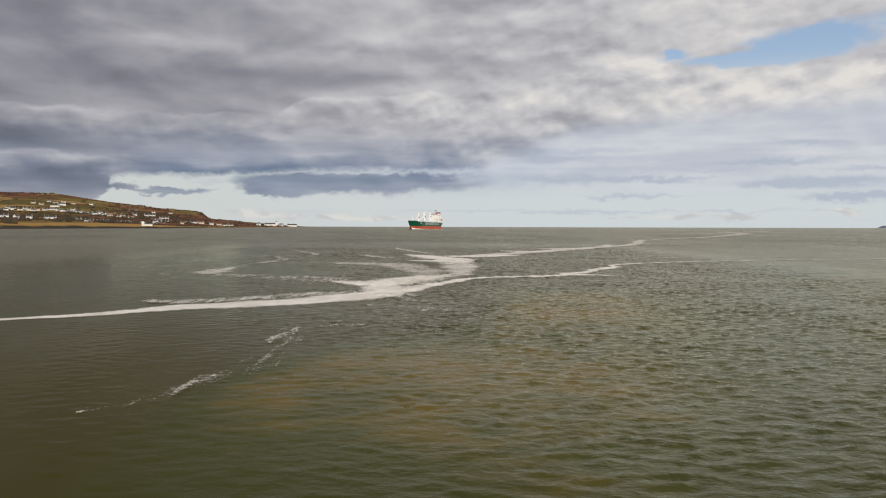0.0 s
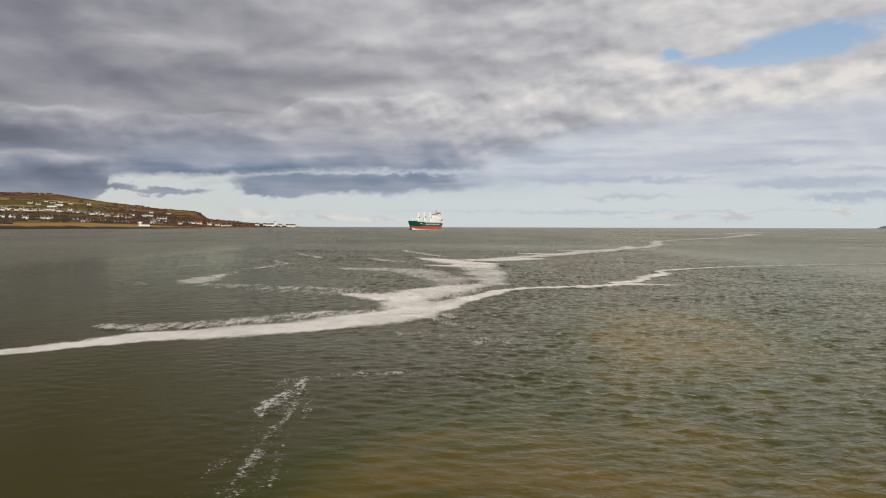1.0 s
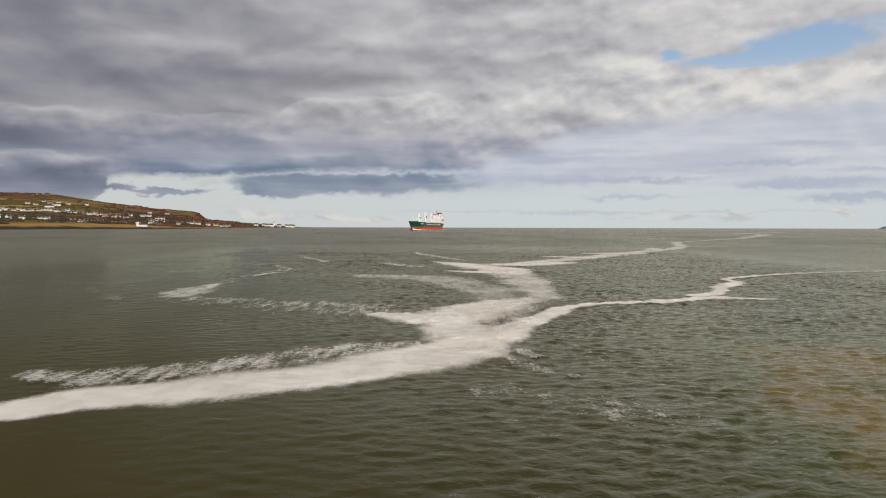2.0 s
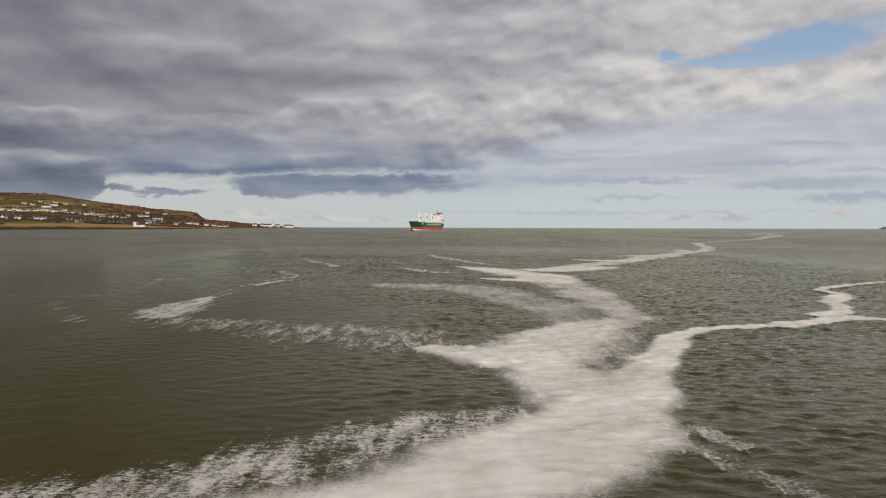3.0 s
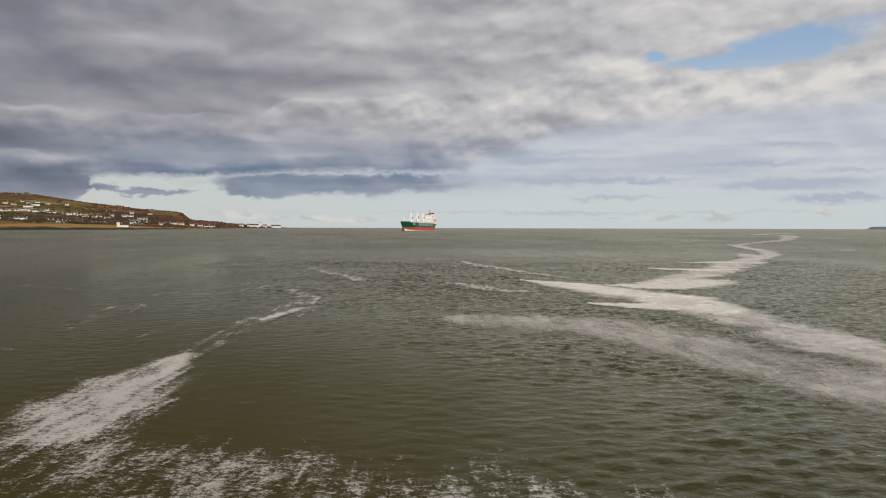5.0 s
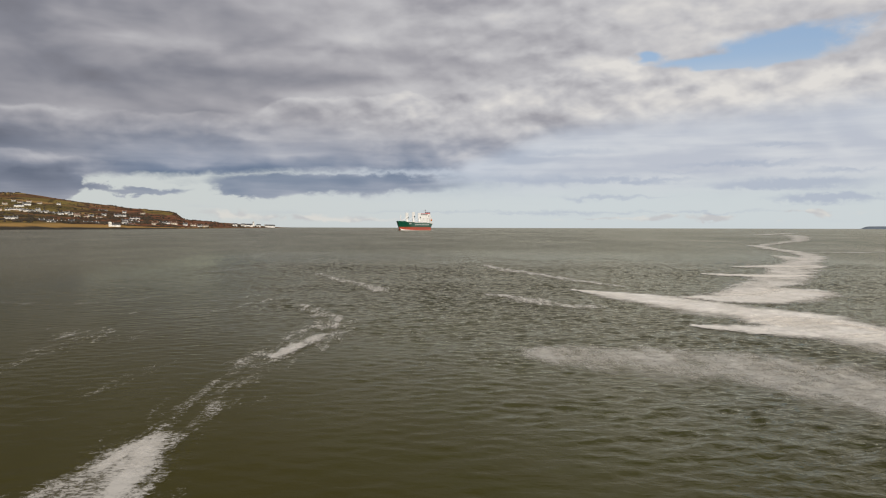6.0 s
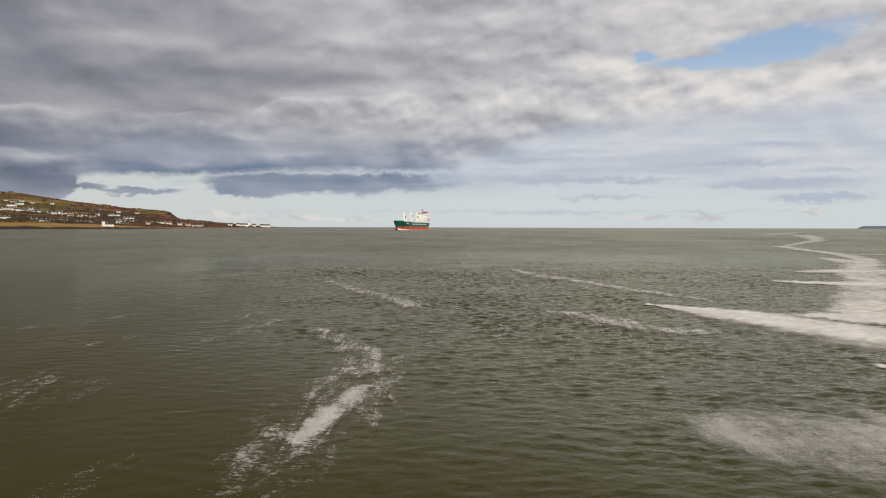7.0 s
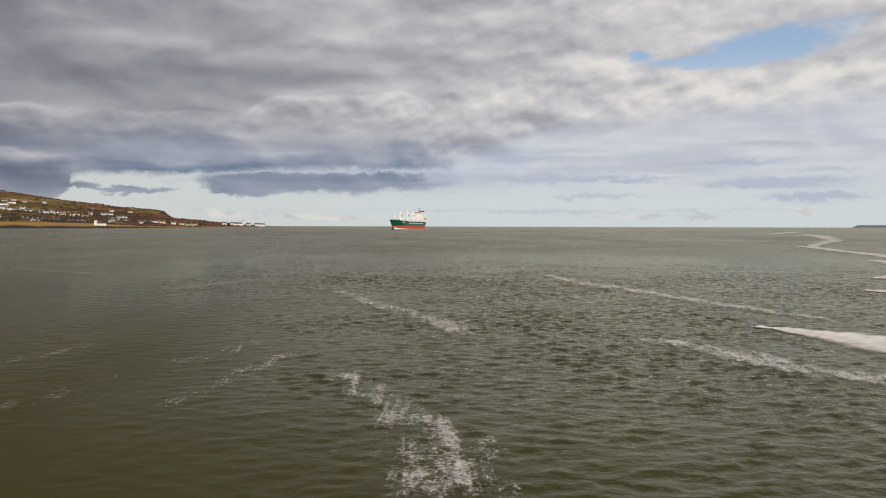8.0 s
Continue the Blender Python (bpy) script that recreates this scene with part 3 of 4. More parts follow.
def foam(label, line, strength=1.0, lace=0.5, cell=0.3, skirt=1.7, veil=0.95):
    """A streak of foam along a line of (x, y, half width)."""
    global foam_count
    line = np.array(line, float)
    t = np.arange(len(line))
    fine_t = np.linspace(0, len(line) - 1, (len(line) - 1) * 6 + 1)
    # soften the corners of the line
    pts = np.stack([np.interp(fine_t, t, line[:, j]) for j in range(3)], -1)
    for _ in range(6):
        pts[1:-1] = 0.25 * pts[:-2] + 0.5 * pts[1:-1] + 0.25 * pts[2:]
    reach = pts[:, 2].max() * skirt
    xs = sea_lines(SEA_X, pts[:, 0].min() - reach, pts[:, 0].max() + reach, cell)
    ys = sea_lines(SEA_Y, pts[:, 1].min() - reach, pts[:, 1].max() + reach, cell)
    x, y = np.meshgrid(xs, ys)
    wide = reach / skirt
    ox = (hills(x, y, 1.5 + wide, 4) - 0.5) * wide * 0.8
    oy = (hills(x + 71, y, 1.5 + wide, 4) - 0.5) * wide * 0.8
    best = np.full(x.shape, 9.0)
    for (x0, y0, h0), (x1, y1, h1) in zip(pts[:-1], pts[1:]):
        ux, uy = x1 - x0, y1 - y0
        s = np.clip(((x + ox - x0) * ux + (y + oy - y0) * uy) / (ux * ux + uy * uy + 1e-9), 0, 1)
        q = np.hypot(x + ox - x0 - s * ux, y + oy - y0 - s * uy) / (h0 + s * (h1 - h0))
        best = np.minimum(best, q)
    density = strength * (1 - smooth_step(0.30, skirt, best))
    keep = density.ravel() > 0.02
    quads = grid_quads(len(xs), len(ys))
    quads = quads[keep[quads].any(1)]
    used = np.unique(quads)
    remap = np.zeros(x.size, int)
    remap[used] = np.arange(len(used))
    foam_count += 1
    verts = on_sea(xs, ys)
    verts[..., 2] += 0.014 + 0.0022 * foam_count + 0.0003 * np.maximum(y - 60, 0)
    verts = verts.reshape(-1, 3)[used]
    ob = sheet("foam_streak", verts, remap[quads], FOAM, {"foam_amount": density.ravel()[used], "foam_lace": np.full(len(used), lace), "foam_veil": np.full(len(used), veil)})
    return tagged(ob, label, "foam", "foam streaks on the sea", "stuff")


foam("thick cream-white foam front lying across dark water",
     [(-80, 35.3, 0.5), (-45, 42.3, 0.7), (-28, 48.2, 0.9), (-23.5, 50.8, 1.1), (-19.8, 55.2, 1.6), (-17.2, 57.0, 2.3), (-14.6, 58.9, 2.8),
      (-11.6, 60.3, 2.8), (-8.8, 62.4, 3.2), (-6.2, 64.8, 3.3), (-4.9, 69.2, 2.4), (-3.4, 72.2, 1.7), (-1.9, 75.6, 1.2), (-0.3, 79.6, 1.0), (1.2, 83, 1.0), (2.6, 86.8, 1.0),
      (5.5, 89.4, 0.9), (9, 90.8, 0.9), (13, 92.6, 1.0), (15.8, 95.0, 1.5), (17.2, 94.6, 1.2), (19.5, 93.3, 0.5), (22.5, 92.5, 0.3)], 1.15, 0.3, 0.19, 1.5)
foam("broad hazy white foam body thinning towards its tip",
     [(-10.8, 81.8, 0.8), (-8.8, 80.6, 2.2), (-6.2, 79, 3.5), (-4.6, 82.5, 3.5), (-2.9, 87, 2.9), (-1.0, 91, 2.1)], 1.05, 0.35, 0.19, 1.6, 0.92)
foam("thin grey-white veil of foam between two streaks", [(1.6, 95, 2.0), (-0.3, 90, 2.6), (-1.8, 85, 2.6), (-2.6, 80, 2.0), (-3.2, 75, 1.6)], 0.66, 0.6, 0.19, 1.7, 0.52)
foam("white foam flowing down into the front", [(-6, 79, 2.4), (-5.7, 74, 2.3), (-5.3, 69, 2.2)], 1.0, 0.3, 0.19, 1.5)
foam("thin veil of grey-white foam in a long curve",
     [(-1.8, 91, 2.6), (-2.1, 98, 3.0), (-2.6, 104, 3.2), (-4, 110, 3.6), (-6, 115, 4.2), (-8.5, 118.6, 4.8), (-11.5, 120.6, 4.8), (-16, 121.8, 2.6)],
     0.72, 0.3, 0.2, 1.6, 0.56)
foam("smooth white foam tongue with a pointed tip",
     [(-7.4, 159.5, 0.5), (-4.8, 153.5, 2.4), (-2.0, 149.0, 3.8), (0.4, 143, 4.6), (2, 135, 4.2), (2.6, 127, 2.8)], 1.1, 0.12, 0.2, 1.45)
foam("fading tail of a white foam tongue",
     [(2, 134, 3.6), (2.6, 122, 3.4), (2.4, 112, 3.0), (2.4, 105, 2.6), (2.2, 98, 2.3), (1.0, 91, 1.8)], 0.82, 0.3, 0.2, 1.6, 0.70)
foam("short white foam tongue beside the larger one", [(-5.0, 132.3, 0.8), (-3.2, 131.3, 2.1), (-0.5, 130, 3.1), (2, 131, 3.0)], 0.9, 0.3, 0.2, 1.5)
foam("hazy white foam spreading behind a tongue", [(0.6, 151.5, 1.6), (4.2, 149.5, 4.2), (8, 152, 5.2), (11.5, 158, 4.2)], 1.05, 0.3, 0.25, 1.6, 0.9)
foam("white foam stretching away towards the horizon",
     [(6, 154, 2.4), (12, 163, 2.8), (18, 172, 3.4), (24, 183, 3.4), (31, 195, 3.4), (41, 213, 3.2), (52, 231, 3.0), (62, 250, 2.6), (68, 268, 2.4), (78, 305, 2.4), (88, 338, 2.6)], 0.85, 0.45, 0.5, 1.7, 0.78)
foam("pointed white foam tongue off the long streak", [(15.2, 184, 1.2), (17.5, 181.5, 2.4), (20.5, 179, 3.4), (24, 181, 3.0)], 1.0, 0.3, 0.35, 1.5, 0.92)
foam("pointed white foam tongue off the long streak", [(26.5, 200, 1.6), (31, 202, 4.0), (37, 204, 4.5)], 0.9, 0.35, 0.35, 1.6, 0.85)
foam("thin pale foam tongue off the long streak", [(53, 246, 1.6), (51, 238, 3.0), (47, 226, 3.2)], 0.85, 0.4, 0.4, 1.6, 0.75)
foam("thin pale foam line off the long streak", [(66, 264, 1.8), (80, 266, 1.8), (95, 274, 1.4)], 0.75, 0.5, 0.5, 1.6, 0.6)
foam("white foam line far out on the water",
     [(86, 330, 2), (109, 367, 3.2), (150, 430, 4.5), (205, 540, 6), (265, 665, 8), (250, 700, 8), (290, 760, 8), (380, 900, 8)], 0.85, 0.5, 1.2, 1.6, 0.65)
foam("narrow white foam line marking the silty front",
     [(15.7, 96.2, 1.3), (18.5, 99.5, 1.0), (20.3, 103.6, 0.8), (21.0, 106.2, 1.4), (24.2, 110.4, 1.4), (25.8, 114, 0.7), (25.6, 117.5, 0.7), (30.4, 122.6, 0.9), (36, 126.5, 0.7)], 0.95, 0.45, 0.25, 1.6)
foam("fine pale foam line along the silty front", [(33, 124.5, 0.7), (38.8, 128.4, 0.9), (47.5, 133, 0.7), (62.5, 138, 0.7), (83, 143.6, 0.8), (140, 158, 0.9)], 0.85, 0.5, 0.3, 1.6, 0.55)
foam("thin pale smear of foam on ruffled water", [(7, 122, 0.8), (14, 123.6, 1.2), (22, 124.6, 1.1), (27, 121.5, 0.6)], 0.42, 0.9, 0.25, 1.7, 0.26)
foam("barely visible foam smear", [(-46.5, 109.2, 0.6), (-42.4, 108.3, 0.9), (-38.8, 109.8, 0.5)], 0.4, 0.9, 0.25, 1.7, 0.22)
foam("barely visible foam smear", [(-40.5, 104, 0.6), (-36.6, 97, 0.9), (-33.2, 91.6, 0.8)], 0.34, 1.0, 0.2, 1.7, 0.30)
foam("oval patch of lacy white foam", [(-29.4, 94.8, 1.6), (-29.6, 97.6, 2.0), (-29.9, 101, 1.9), (-29.9, 104, 1.3), (-29.6, 108.5, 0.6)], 0.72, 0.8, 0.16, 1.7, 0.66)
foam("faint lacy trail of foam", [(-29.7, 106, 0.9), (-29.6, 110, 1.2), (-29.4, 114, 1.3), (-29.3, 118, 1.4), (-29.1, 123, 1.4)], 0.36, 1.0, 0.16, 1.7, 0.45)
foam("small bright streak of foam", [(-29.0, 121.8, 0.3), (-28.7, 123.6, 0.5), (-28.2, 126, 0.55), (-27.8, 128, 0.5), (-27.5, 129, 0.3)], 0.74, 0.65, 0.15, 1.9, 0.75)
foam("lacy foam beside a bright streak", [(-29.8, 122.8, 0.8), (-29.3, 126, 1.1), (-28.8, 130, 1.0)], 0.33, 1.0, 0.15, 1.7, 0.5)
foam("lacy foam beside a bright streak", [(-27.2, 123.6, 0.6), (-26.9, 127, 0.7), (-27.1, 130.6, 0.9), (-27.7, 133, 0.9)], 0.38, 1.0, 0.15, 1.7, 0.52)
foam("broken lacework of foam in long fingers",
     [(-28.2, 93.4, 2.0), (-26, 92.0, 3.2), (-23.5, 90.4, 3.8), (-21.3, 89.3, 4.0), (-19.4, 88.4, 4.2), (-17.6, 87.6, 4.4), (-16, 86.6, 4.5), (-14.3, 85.8, 3.8), (-12.8, 84.2, 3.8), (-10.4, 81.5, 2.8)],
     0.44, 1.0, 0.17, 1.4, 0.56)
foam("ragged foam fringe behind the front", [(-22.4, 60.2, 1.4), (-20, 59.8, 2.2), (-17.2, 60.4, 2.2), (-15, 62.6, 2.3), (-12.8, 65.6, 2.2), (-10, 67.0, 1.8), (-8, 68.6, 1.0)], 0.56, 0.85, 0.2, 1.5, 0.76)
foam("faint curved streak of foam", [(-34.9, 183, 0.5), (-32.5, 176, 0.8), (-30, 169, 0.8), (-27.5, 163, 1.0), (-25.7, 156.5, 0.7)], 0.58, 0.85, 0.22, 2.0, 0.46)
foam("faint white streak on the water", [(-12.2, 205, 0.6), (-11.4, 197, 1.0), (-10.5, 192.0, 1.4), (-7.4, 180, 1.0), (-4.8, 170, 0.8), (-2, 163, 0.6)], 0.60, 0.8, 0.25, 2.2, 0.46)
foam("thin white veil of foam", [(-16, 154, 0.5), (-14.2, 151, 1.1), (-13.2, 147.3, 1.4), (-11.8, 145, 1.2), (-10, 143.4, 1.2)], 0.60, 0.75, 0.22, 2.2, 0.62)
foam("loose trail of foam flecks on ripples", [(-31, 145, 0.5), (-30.2, 142, 0.9), (-29.2, 138.2, 1.2), (-28.4, 135, 1.4), (-28, 132, 1.2)], 0.45, 1.0, 0.15, 1.7, 0.55)
foam("barely visible foam smear", [(-49.5, 186, 1.0), (-48, 192, 1.4), (-44, 203, 1.0), (-39.5, 214, 0.9), (-35, 210, 0.8), (-31.5, 206, 0.6)], 0.48, 0.8, 0.4, 1.7, 0.17)
foam("barely visible foam smear", [(-82, 221, 0.9), (-72.7, 212, 1.3), (-62, 206, 0.8)], 0.48, 0.8, 0.4, 1.7, 0.17)
foam("sparse foam flecks drifting in a line", [(-43.5, 131, 0.6), (-41, 128, 1.2), (-38.4, 126.5, 1.0), (-37.5, 130, 0.7)], 0.22, 1.0, 0.14, 1.8, 0.5)
foam("sparse foam flecks drifting in a line", [(-42, 138, 0.4), (-40.5, 142, 0.7), (-38.0, 148, 0.7), (-36.5, 153, 0.5)], 0.22, 1.0, 0.14, 1.8, 0.5)
foam("sparse foam flecks drifting in a line", [(-36.5, 140, 0.3), (-35.5, 144, 0.5), (-34.2, 149, 0.5)], 0.24, 1.0, 0.14, 1.8, 0.5)
foam("sparse foam flecks drifting in a line", [(-39.6, 117, 0.5), (-39.9, 121.6, 0.9), (-40.4, 126, 0.9), (-40.2, 131, 0.6)], 0.24, 1.0, 0.14, 1.8, 0.5)
foam("sparse foam flecks drifting in a line", [(-34.2, 113.8, 0.4), (-33.8, 115.9, 0.5), (-33.5, 119, 0.5), (-33.0, 121.6, 0.4)], 0.26, 1.0, 0.14, 1.8, 0.55)
foam("dotted line of foam flecks along the silt edge",
     [(-4.5, 46, 0.5), (-8.8, 45, 0.8), (-8.4, 40, 0.7), (-8.0, 35.5, 0.8), (-7.7, 32.6, 1.0), (-8.3, 31, 0.8), (-9.1, 28.3, 0.6), (-9.7, 26.3, 0.35), (-10.5, 25.0, 0.25), (-11.6, 24.0, 0.2)],
     0.30, 1.0, 0.14, 1.7, 0.85)
foam("foam flecks scattered off the front", [(-4.9, 65.0, 0.6), (-3.7, 64.1, 0.5), (-3.1, 62.4, 0.6), (-2.3, 60.8, 0.5), (-1.0, 60, 0.3)], 0.42, 0.9, 0.16, 1.8, 0.7)
foam("foam flecks scattered off the front", [(-4.6, 57.5, 1.0), (-3.0, 56, 1.8), (-1.4, 54.8, 2.0), (0.5, 53.5, 1.2)], 0.30, 1.0, 0.16, 1.8, 0.6)
foam("foam flecks scattered off the front", [(-3.5, 67.4, 0.4), (-2.9, 66, 0.7), (-2.5, 64.8, 0.4)], 0.5, 1.0, 0.16, 1.8, 0.55)
foam("far faint streak of foam", [(-60, 150, 0.8), (-48, 143, 0.9), (-44, 152, 0.6)], 0.34, 0.9, 0.3, 1.7, 0.25)

# ---- the headland ----
BEARING = (9.6, 10.4, 12.2, 13.4, 15.8, 16.8, 17.0, 17.5, 18.5, 20.5, 23.2, 26.7, 30.0, 34.0, 44.0)
SHORE = (3330, 3250, 2850, 2600, 2060, 1930, 1900, 1850, 1760, 1560, 1480, 1400, 1300, 1200, 1000)
RIDGE = (3560, 3550, 3500, 3500, 3400, 3360, 3350, 3340, 3400, 3500, 3600, 3650, 3700, 3700, 3650)
CREST = (0.4, 2.5, 10, 17, 28, 33, 40, 62, 70, 80, 104, 138, 143, 140, 130)


def land_height(bearing, s):
    """Height over the sea at a bearing (degrees to the left of ahead), s of the way from shore to ridge."""
    r0, r1 = np.interp(bearing, BEARING, SHORE), np.interp(bearing, BEARING, RIDGE)
    top = np.interp(bearing, BEARING, CREST)
    r = r0 + s * (r1 - r0)
    x, y = -r * np.sin(np.radians(bearing)), r * np.cos(np.radians(bearing))
    rise = np.where(s <= 1, 0.04 + 0.96 * np.clip(s, 0, 1) ** 1.6, 1 - 0.55 * (s - 1))
    z = top * rise * np.clip(s / 0.025, 0, 1) - 1.5 * np.clip(1 - s / 0.012, 0, 1)
    rough = np.clip(s / 0.15, 0, 1) * np.clip(top / 50, 0.1, 1)
    z = z + rough * ((hills(x, y, 300, 5) - 0.5) * 16 * np.clip(1.4 - s, 0.25, 1) + (hills(x, y, 40, 3) - 0.5) * 3.5)
    return x, y, z


bearings = np.interp(np.linspace(0, 1, 520), (0, 0.62, 1), (9.6, 24, 44))
steps = np.concatenate([np.linspace(0, 0.1, 24)[:-1], np.linspace(0.1, 1.0, 120)[:-1], np.linspace(1.0, 1.8, 24)])
gb, gs = np.meshgrid(bearings, steps)
lx, ly, lz = land_height(gb, gs)
heath = 0.9 * smooth_step(0.84, 0.95, gs) * smooth_step(27.5, 28.6, gb) + 0.2 * np.exp(-((gs - 0.33) / 0.13) ** 2) + np.interp(gb, (10, 16, 18, 21, 25, 30), (0.5, 0.85, 0.9, 0.7, 0.32, 0.2)) - 0.8 * smooth_step(0.72, 0.9, gs) * smooth_step(1.3, 0.5, np.abs(gb - 18.6))
shore = smooth_step(0.125, 0.065, gs + (hills(lx, ly, 60) - 0.5) * 0.05)
rock = smooth_step(0.024, 0.014, gs + (hills(lx, ly, 25) - 0.5) * 0.012)
land = sheet("headland", np.stack([lx, ly, lz], -1).reshape(-1, 3), grid_quads(len(bearings), len(steps)), LAND, {"heath": heath, "shore": shore, "rock": rock})
tagged(land, "long green and brown farmed headland above the shore", "headland", kind="structure")


def far_coast():
    xs = np.linspace(0, 1, 90)
    rows = []
    for j, depth in enumerate((0.0, 0.3, 0.7, 1.0)):
        bearing = np.radians(29.4 + 15 * xs)
        r = 4620 + depth * 260
        top = np.array((0.0, 0.75, 1.0, 0.8))[j] * (14 * smooth_step(0, 0.03, xs) + 5 * hills(xs * 900, xs * 0 + 3, 120) * smooth_step(0, 0.15, xs))
        rows.append(np.stack([r * np.sin(bearing), r * np.cos(bearing), top - 0.5], -1))
    return sheet("distant_shore", np.concatenate(rows), grid_quads(90, 4), FAR_LAND)


tagged(far_coast(), "low blue-grey distant shore on the horizon", "headland", kind="structure")


def clump(rng, size):
    """Corners and faces of one ragged tree crown, as a small lumpy ball of triangles."""
    bm = bmesh.new()
    bmesh.ops.create_icosphere(bm, subdivisions=1, radius=1.0)
    v = np.array([p.co for p in bm.verts])
    f = np.array([[p.index for p in q.verts] for q in bm.faces])
    bm.free()
    v *= rng.uniform(0.6, 1.25, (len(v), 1))
    v *= np.array((1.0, 1.0, 0.75)) * size
    return v, f


def woodland():
    """Bare woods, thickets and hedgerow trees on the slopes."""
    rng = np.random.default_rng(3)
    spots = []
    bands = [(34, 19.5, 33, 0.24, 0.06), (40, 18, 33, 0.5, 0.14), (26, 17.4, 22, 0.3, 0.12), (14, 26.8, 33, 1.0, 0.03), (22, 20.5, 33, 0.33, 0.05), (20, 20, 33, 0.14, 0.02), (16, 17.4, 25, 0.6, 0.12), (10, 17.5, 24, 0.95, 0.03), (22, 11.8, 17.2, 0.6, 0.25)]
    for count, low, high, s, wide in bands:
        for _ in range(count):
            b, t = rng.uniform(low, high), rng.normal(s, wide)
            for _ in range(rng.integers(8, 22)):
                spots.append((b + rng.normal(0, 0.32), t + rng.normal(0, 0.008), rng.uniform(1.4, 3.6)))
    for _ in range(130):  # hedgerows run up and along the slope
        b, s, along = rng.uniform(17.8, 34), rng.uniform(0.22, 0.95), rng.random() < 0.75
        for j in range(rng.integers(8, 22)):
            spots.append((b + (j * 0.07 if along else rng.normal(0, 0.01)), s + (rng.normal(0, 0.0025) if along else j * 0.009), rng.uniform(0.8, 1.9)))
    shapes = [clump(rng, 1.0) for _ in range(14)]
    V, F, n = [], [], 0
    for b, s, size in spots:
        x, y, z = land_height(np.array([b]), np.array([min(max(s, 0.05), 1.5)]))
        for _ in range(2):
            v, f = shapes[rng.integers(14)]
            V.append(v * size * rng.uniform(0.7, 1.1) + np.array((x[0] + rng.normal(0, size * 0.6), y[0] + rng.normal(0, size * 0.6), z[0] + size * 0.45)))
            F.append(f + n)
            n += len(v)
    me = bpy.data.meshes.new("woodland")
    me.from_pydata(np.concatenate(V).tolist(), [], np.concatenate(F).tolist())
    me.materials.append(LEAVES)
    return new("woodland", me)


tagged(woodland(), "dark leafless woods and hedgerows on the slopes", "woodland", kind="stuff")

# ---- houses ----


def gable_block(length, depth, eaves, ridge):
    bm = bmesh.new()
    a, b = length / 2, depth / 2
    ring = [(-b, -1.5), (b, -1.5), (b, eaves), (0, ridge), (-b, eaves)]
    ends = [[bm.verts.new((x, y, z)) for y, z in ring] for x in (-a, a)]
    for i in range(5):
        j = (i + 1) % 5
        bm.faces.new((ends[0][i], ends[0][j], ends[1][j], ends[1][i]))
    bm.faces.new(ends[0])
    bm.faces.new(ends[1])
    return bm


def roof_pair(length, depth, eaves, ridge):
    bm = bmesh.new()
    a, b = length / 2 + 0.3, depth / 2
    slope = (ridge - eaves) / b
    for side in (-1, 1):
        outer = [(side * (b + 0.4), eaves - 0.4 * slope), (0, ridge)]
        quad = []
        for lift in (0.03, 0.28):
            for x in (-a, a):
                for y, z in outer:
                    quad.append(bm.verts.new((x, y, z + lift)))
        for f in ((0, 1, 3, 2), (4, 5, 7, 6), (0, 1, 5, 4), (2, 3, 7, 6), (0, 2, 6, 4), (1, 3, 7, 5)):
            bm.faces.new([quad[i] for i in f])
    return bm


def make_house(name, label, length, depth, eaves, ridge, wall, roof, chimneys=2, windows=4):
    home = tagged(new(name), label, "house", "houses on the headland")
    part("wall", gable_block(length, depth, eaves, ridge), wall, home)
    part("roof", roof_pair(length, depth, eaves, ridge), roof, home, "pitched slate roof")
    for k in range(chimneys):
        x = -length / 2 + 0.6 + k * (length - 1.2) / max(1, chimneys - 1)
        part("chimney", box(x - 0.45, x + 0.45, -0.45, 0.45, ridge - 0.6, ridge + 1.2), wall, home)
    for k in range(windows):
        x = -length / 2 + (k + 0.5) * length / windows
        part("window", box(x - 0.5, x + 0.5, -depth / 2 - 0.06, -depth / 2 + 0.05, eaves * 0.45, eaves * 0.8), DARK_GLASS, home)
    part("door", box(-0.5, 0.5, -depth / 2 - 0.08, -depth / 2 + 0.05, 0, 2.0), STEEL_DARK, home)
    return home


COTTAGE = make_house("cottage", "small white cottage with a slate roof", 10, 6, 2.8, 4.8, LIMEWASH, SLATE)
VILLA = make_house("villa", "two-storey white house with a slate roof", 10, 7, 4.8, 7.2, LIMEWASH, SLATE, 2, 4)
FARM = make_house("farmhouse", "cream farmhouse with a brown tiled roof", 12, 6.5, 3.8, 6.0, CREAM, BROWN_TILE, 2, 3)
TERRACE = make_house("terrace", "long low white terrace with a slate roof", 22, 6.5, 3.4, 5.4, LIMEWASH, SLATE, 4, 8)
BARN = make_house("barn", "plain white farm shed with a dark roof", 22, 10, 4.2, 7.0, LIMEWASH, SLATE, 0, 2)


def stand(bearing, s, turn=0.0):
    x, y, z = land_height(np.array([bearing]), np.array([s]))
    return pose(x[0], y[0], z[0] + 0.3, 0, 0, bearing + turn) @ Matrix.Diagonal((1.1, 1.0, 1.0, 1))


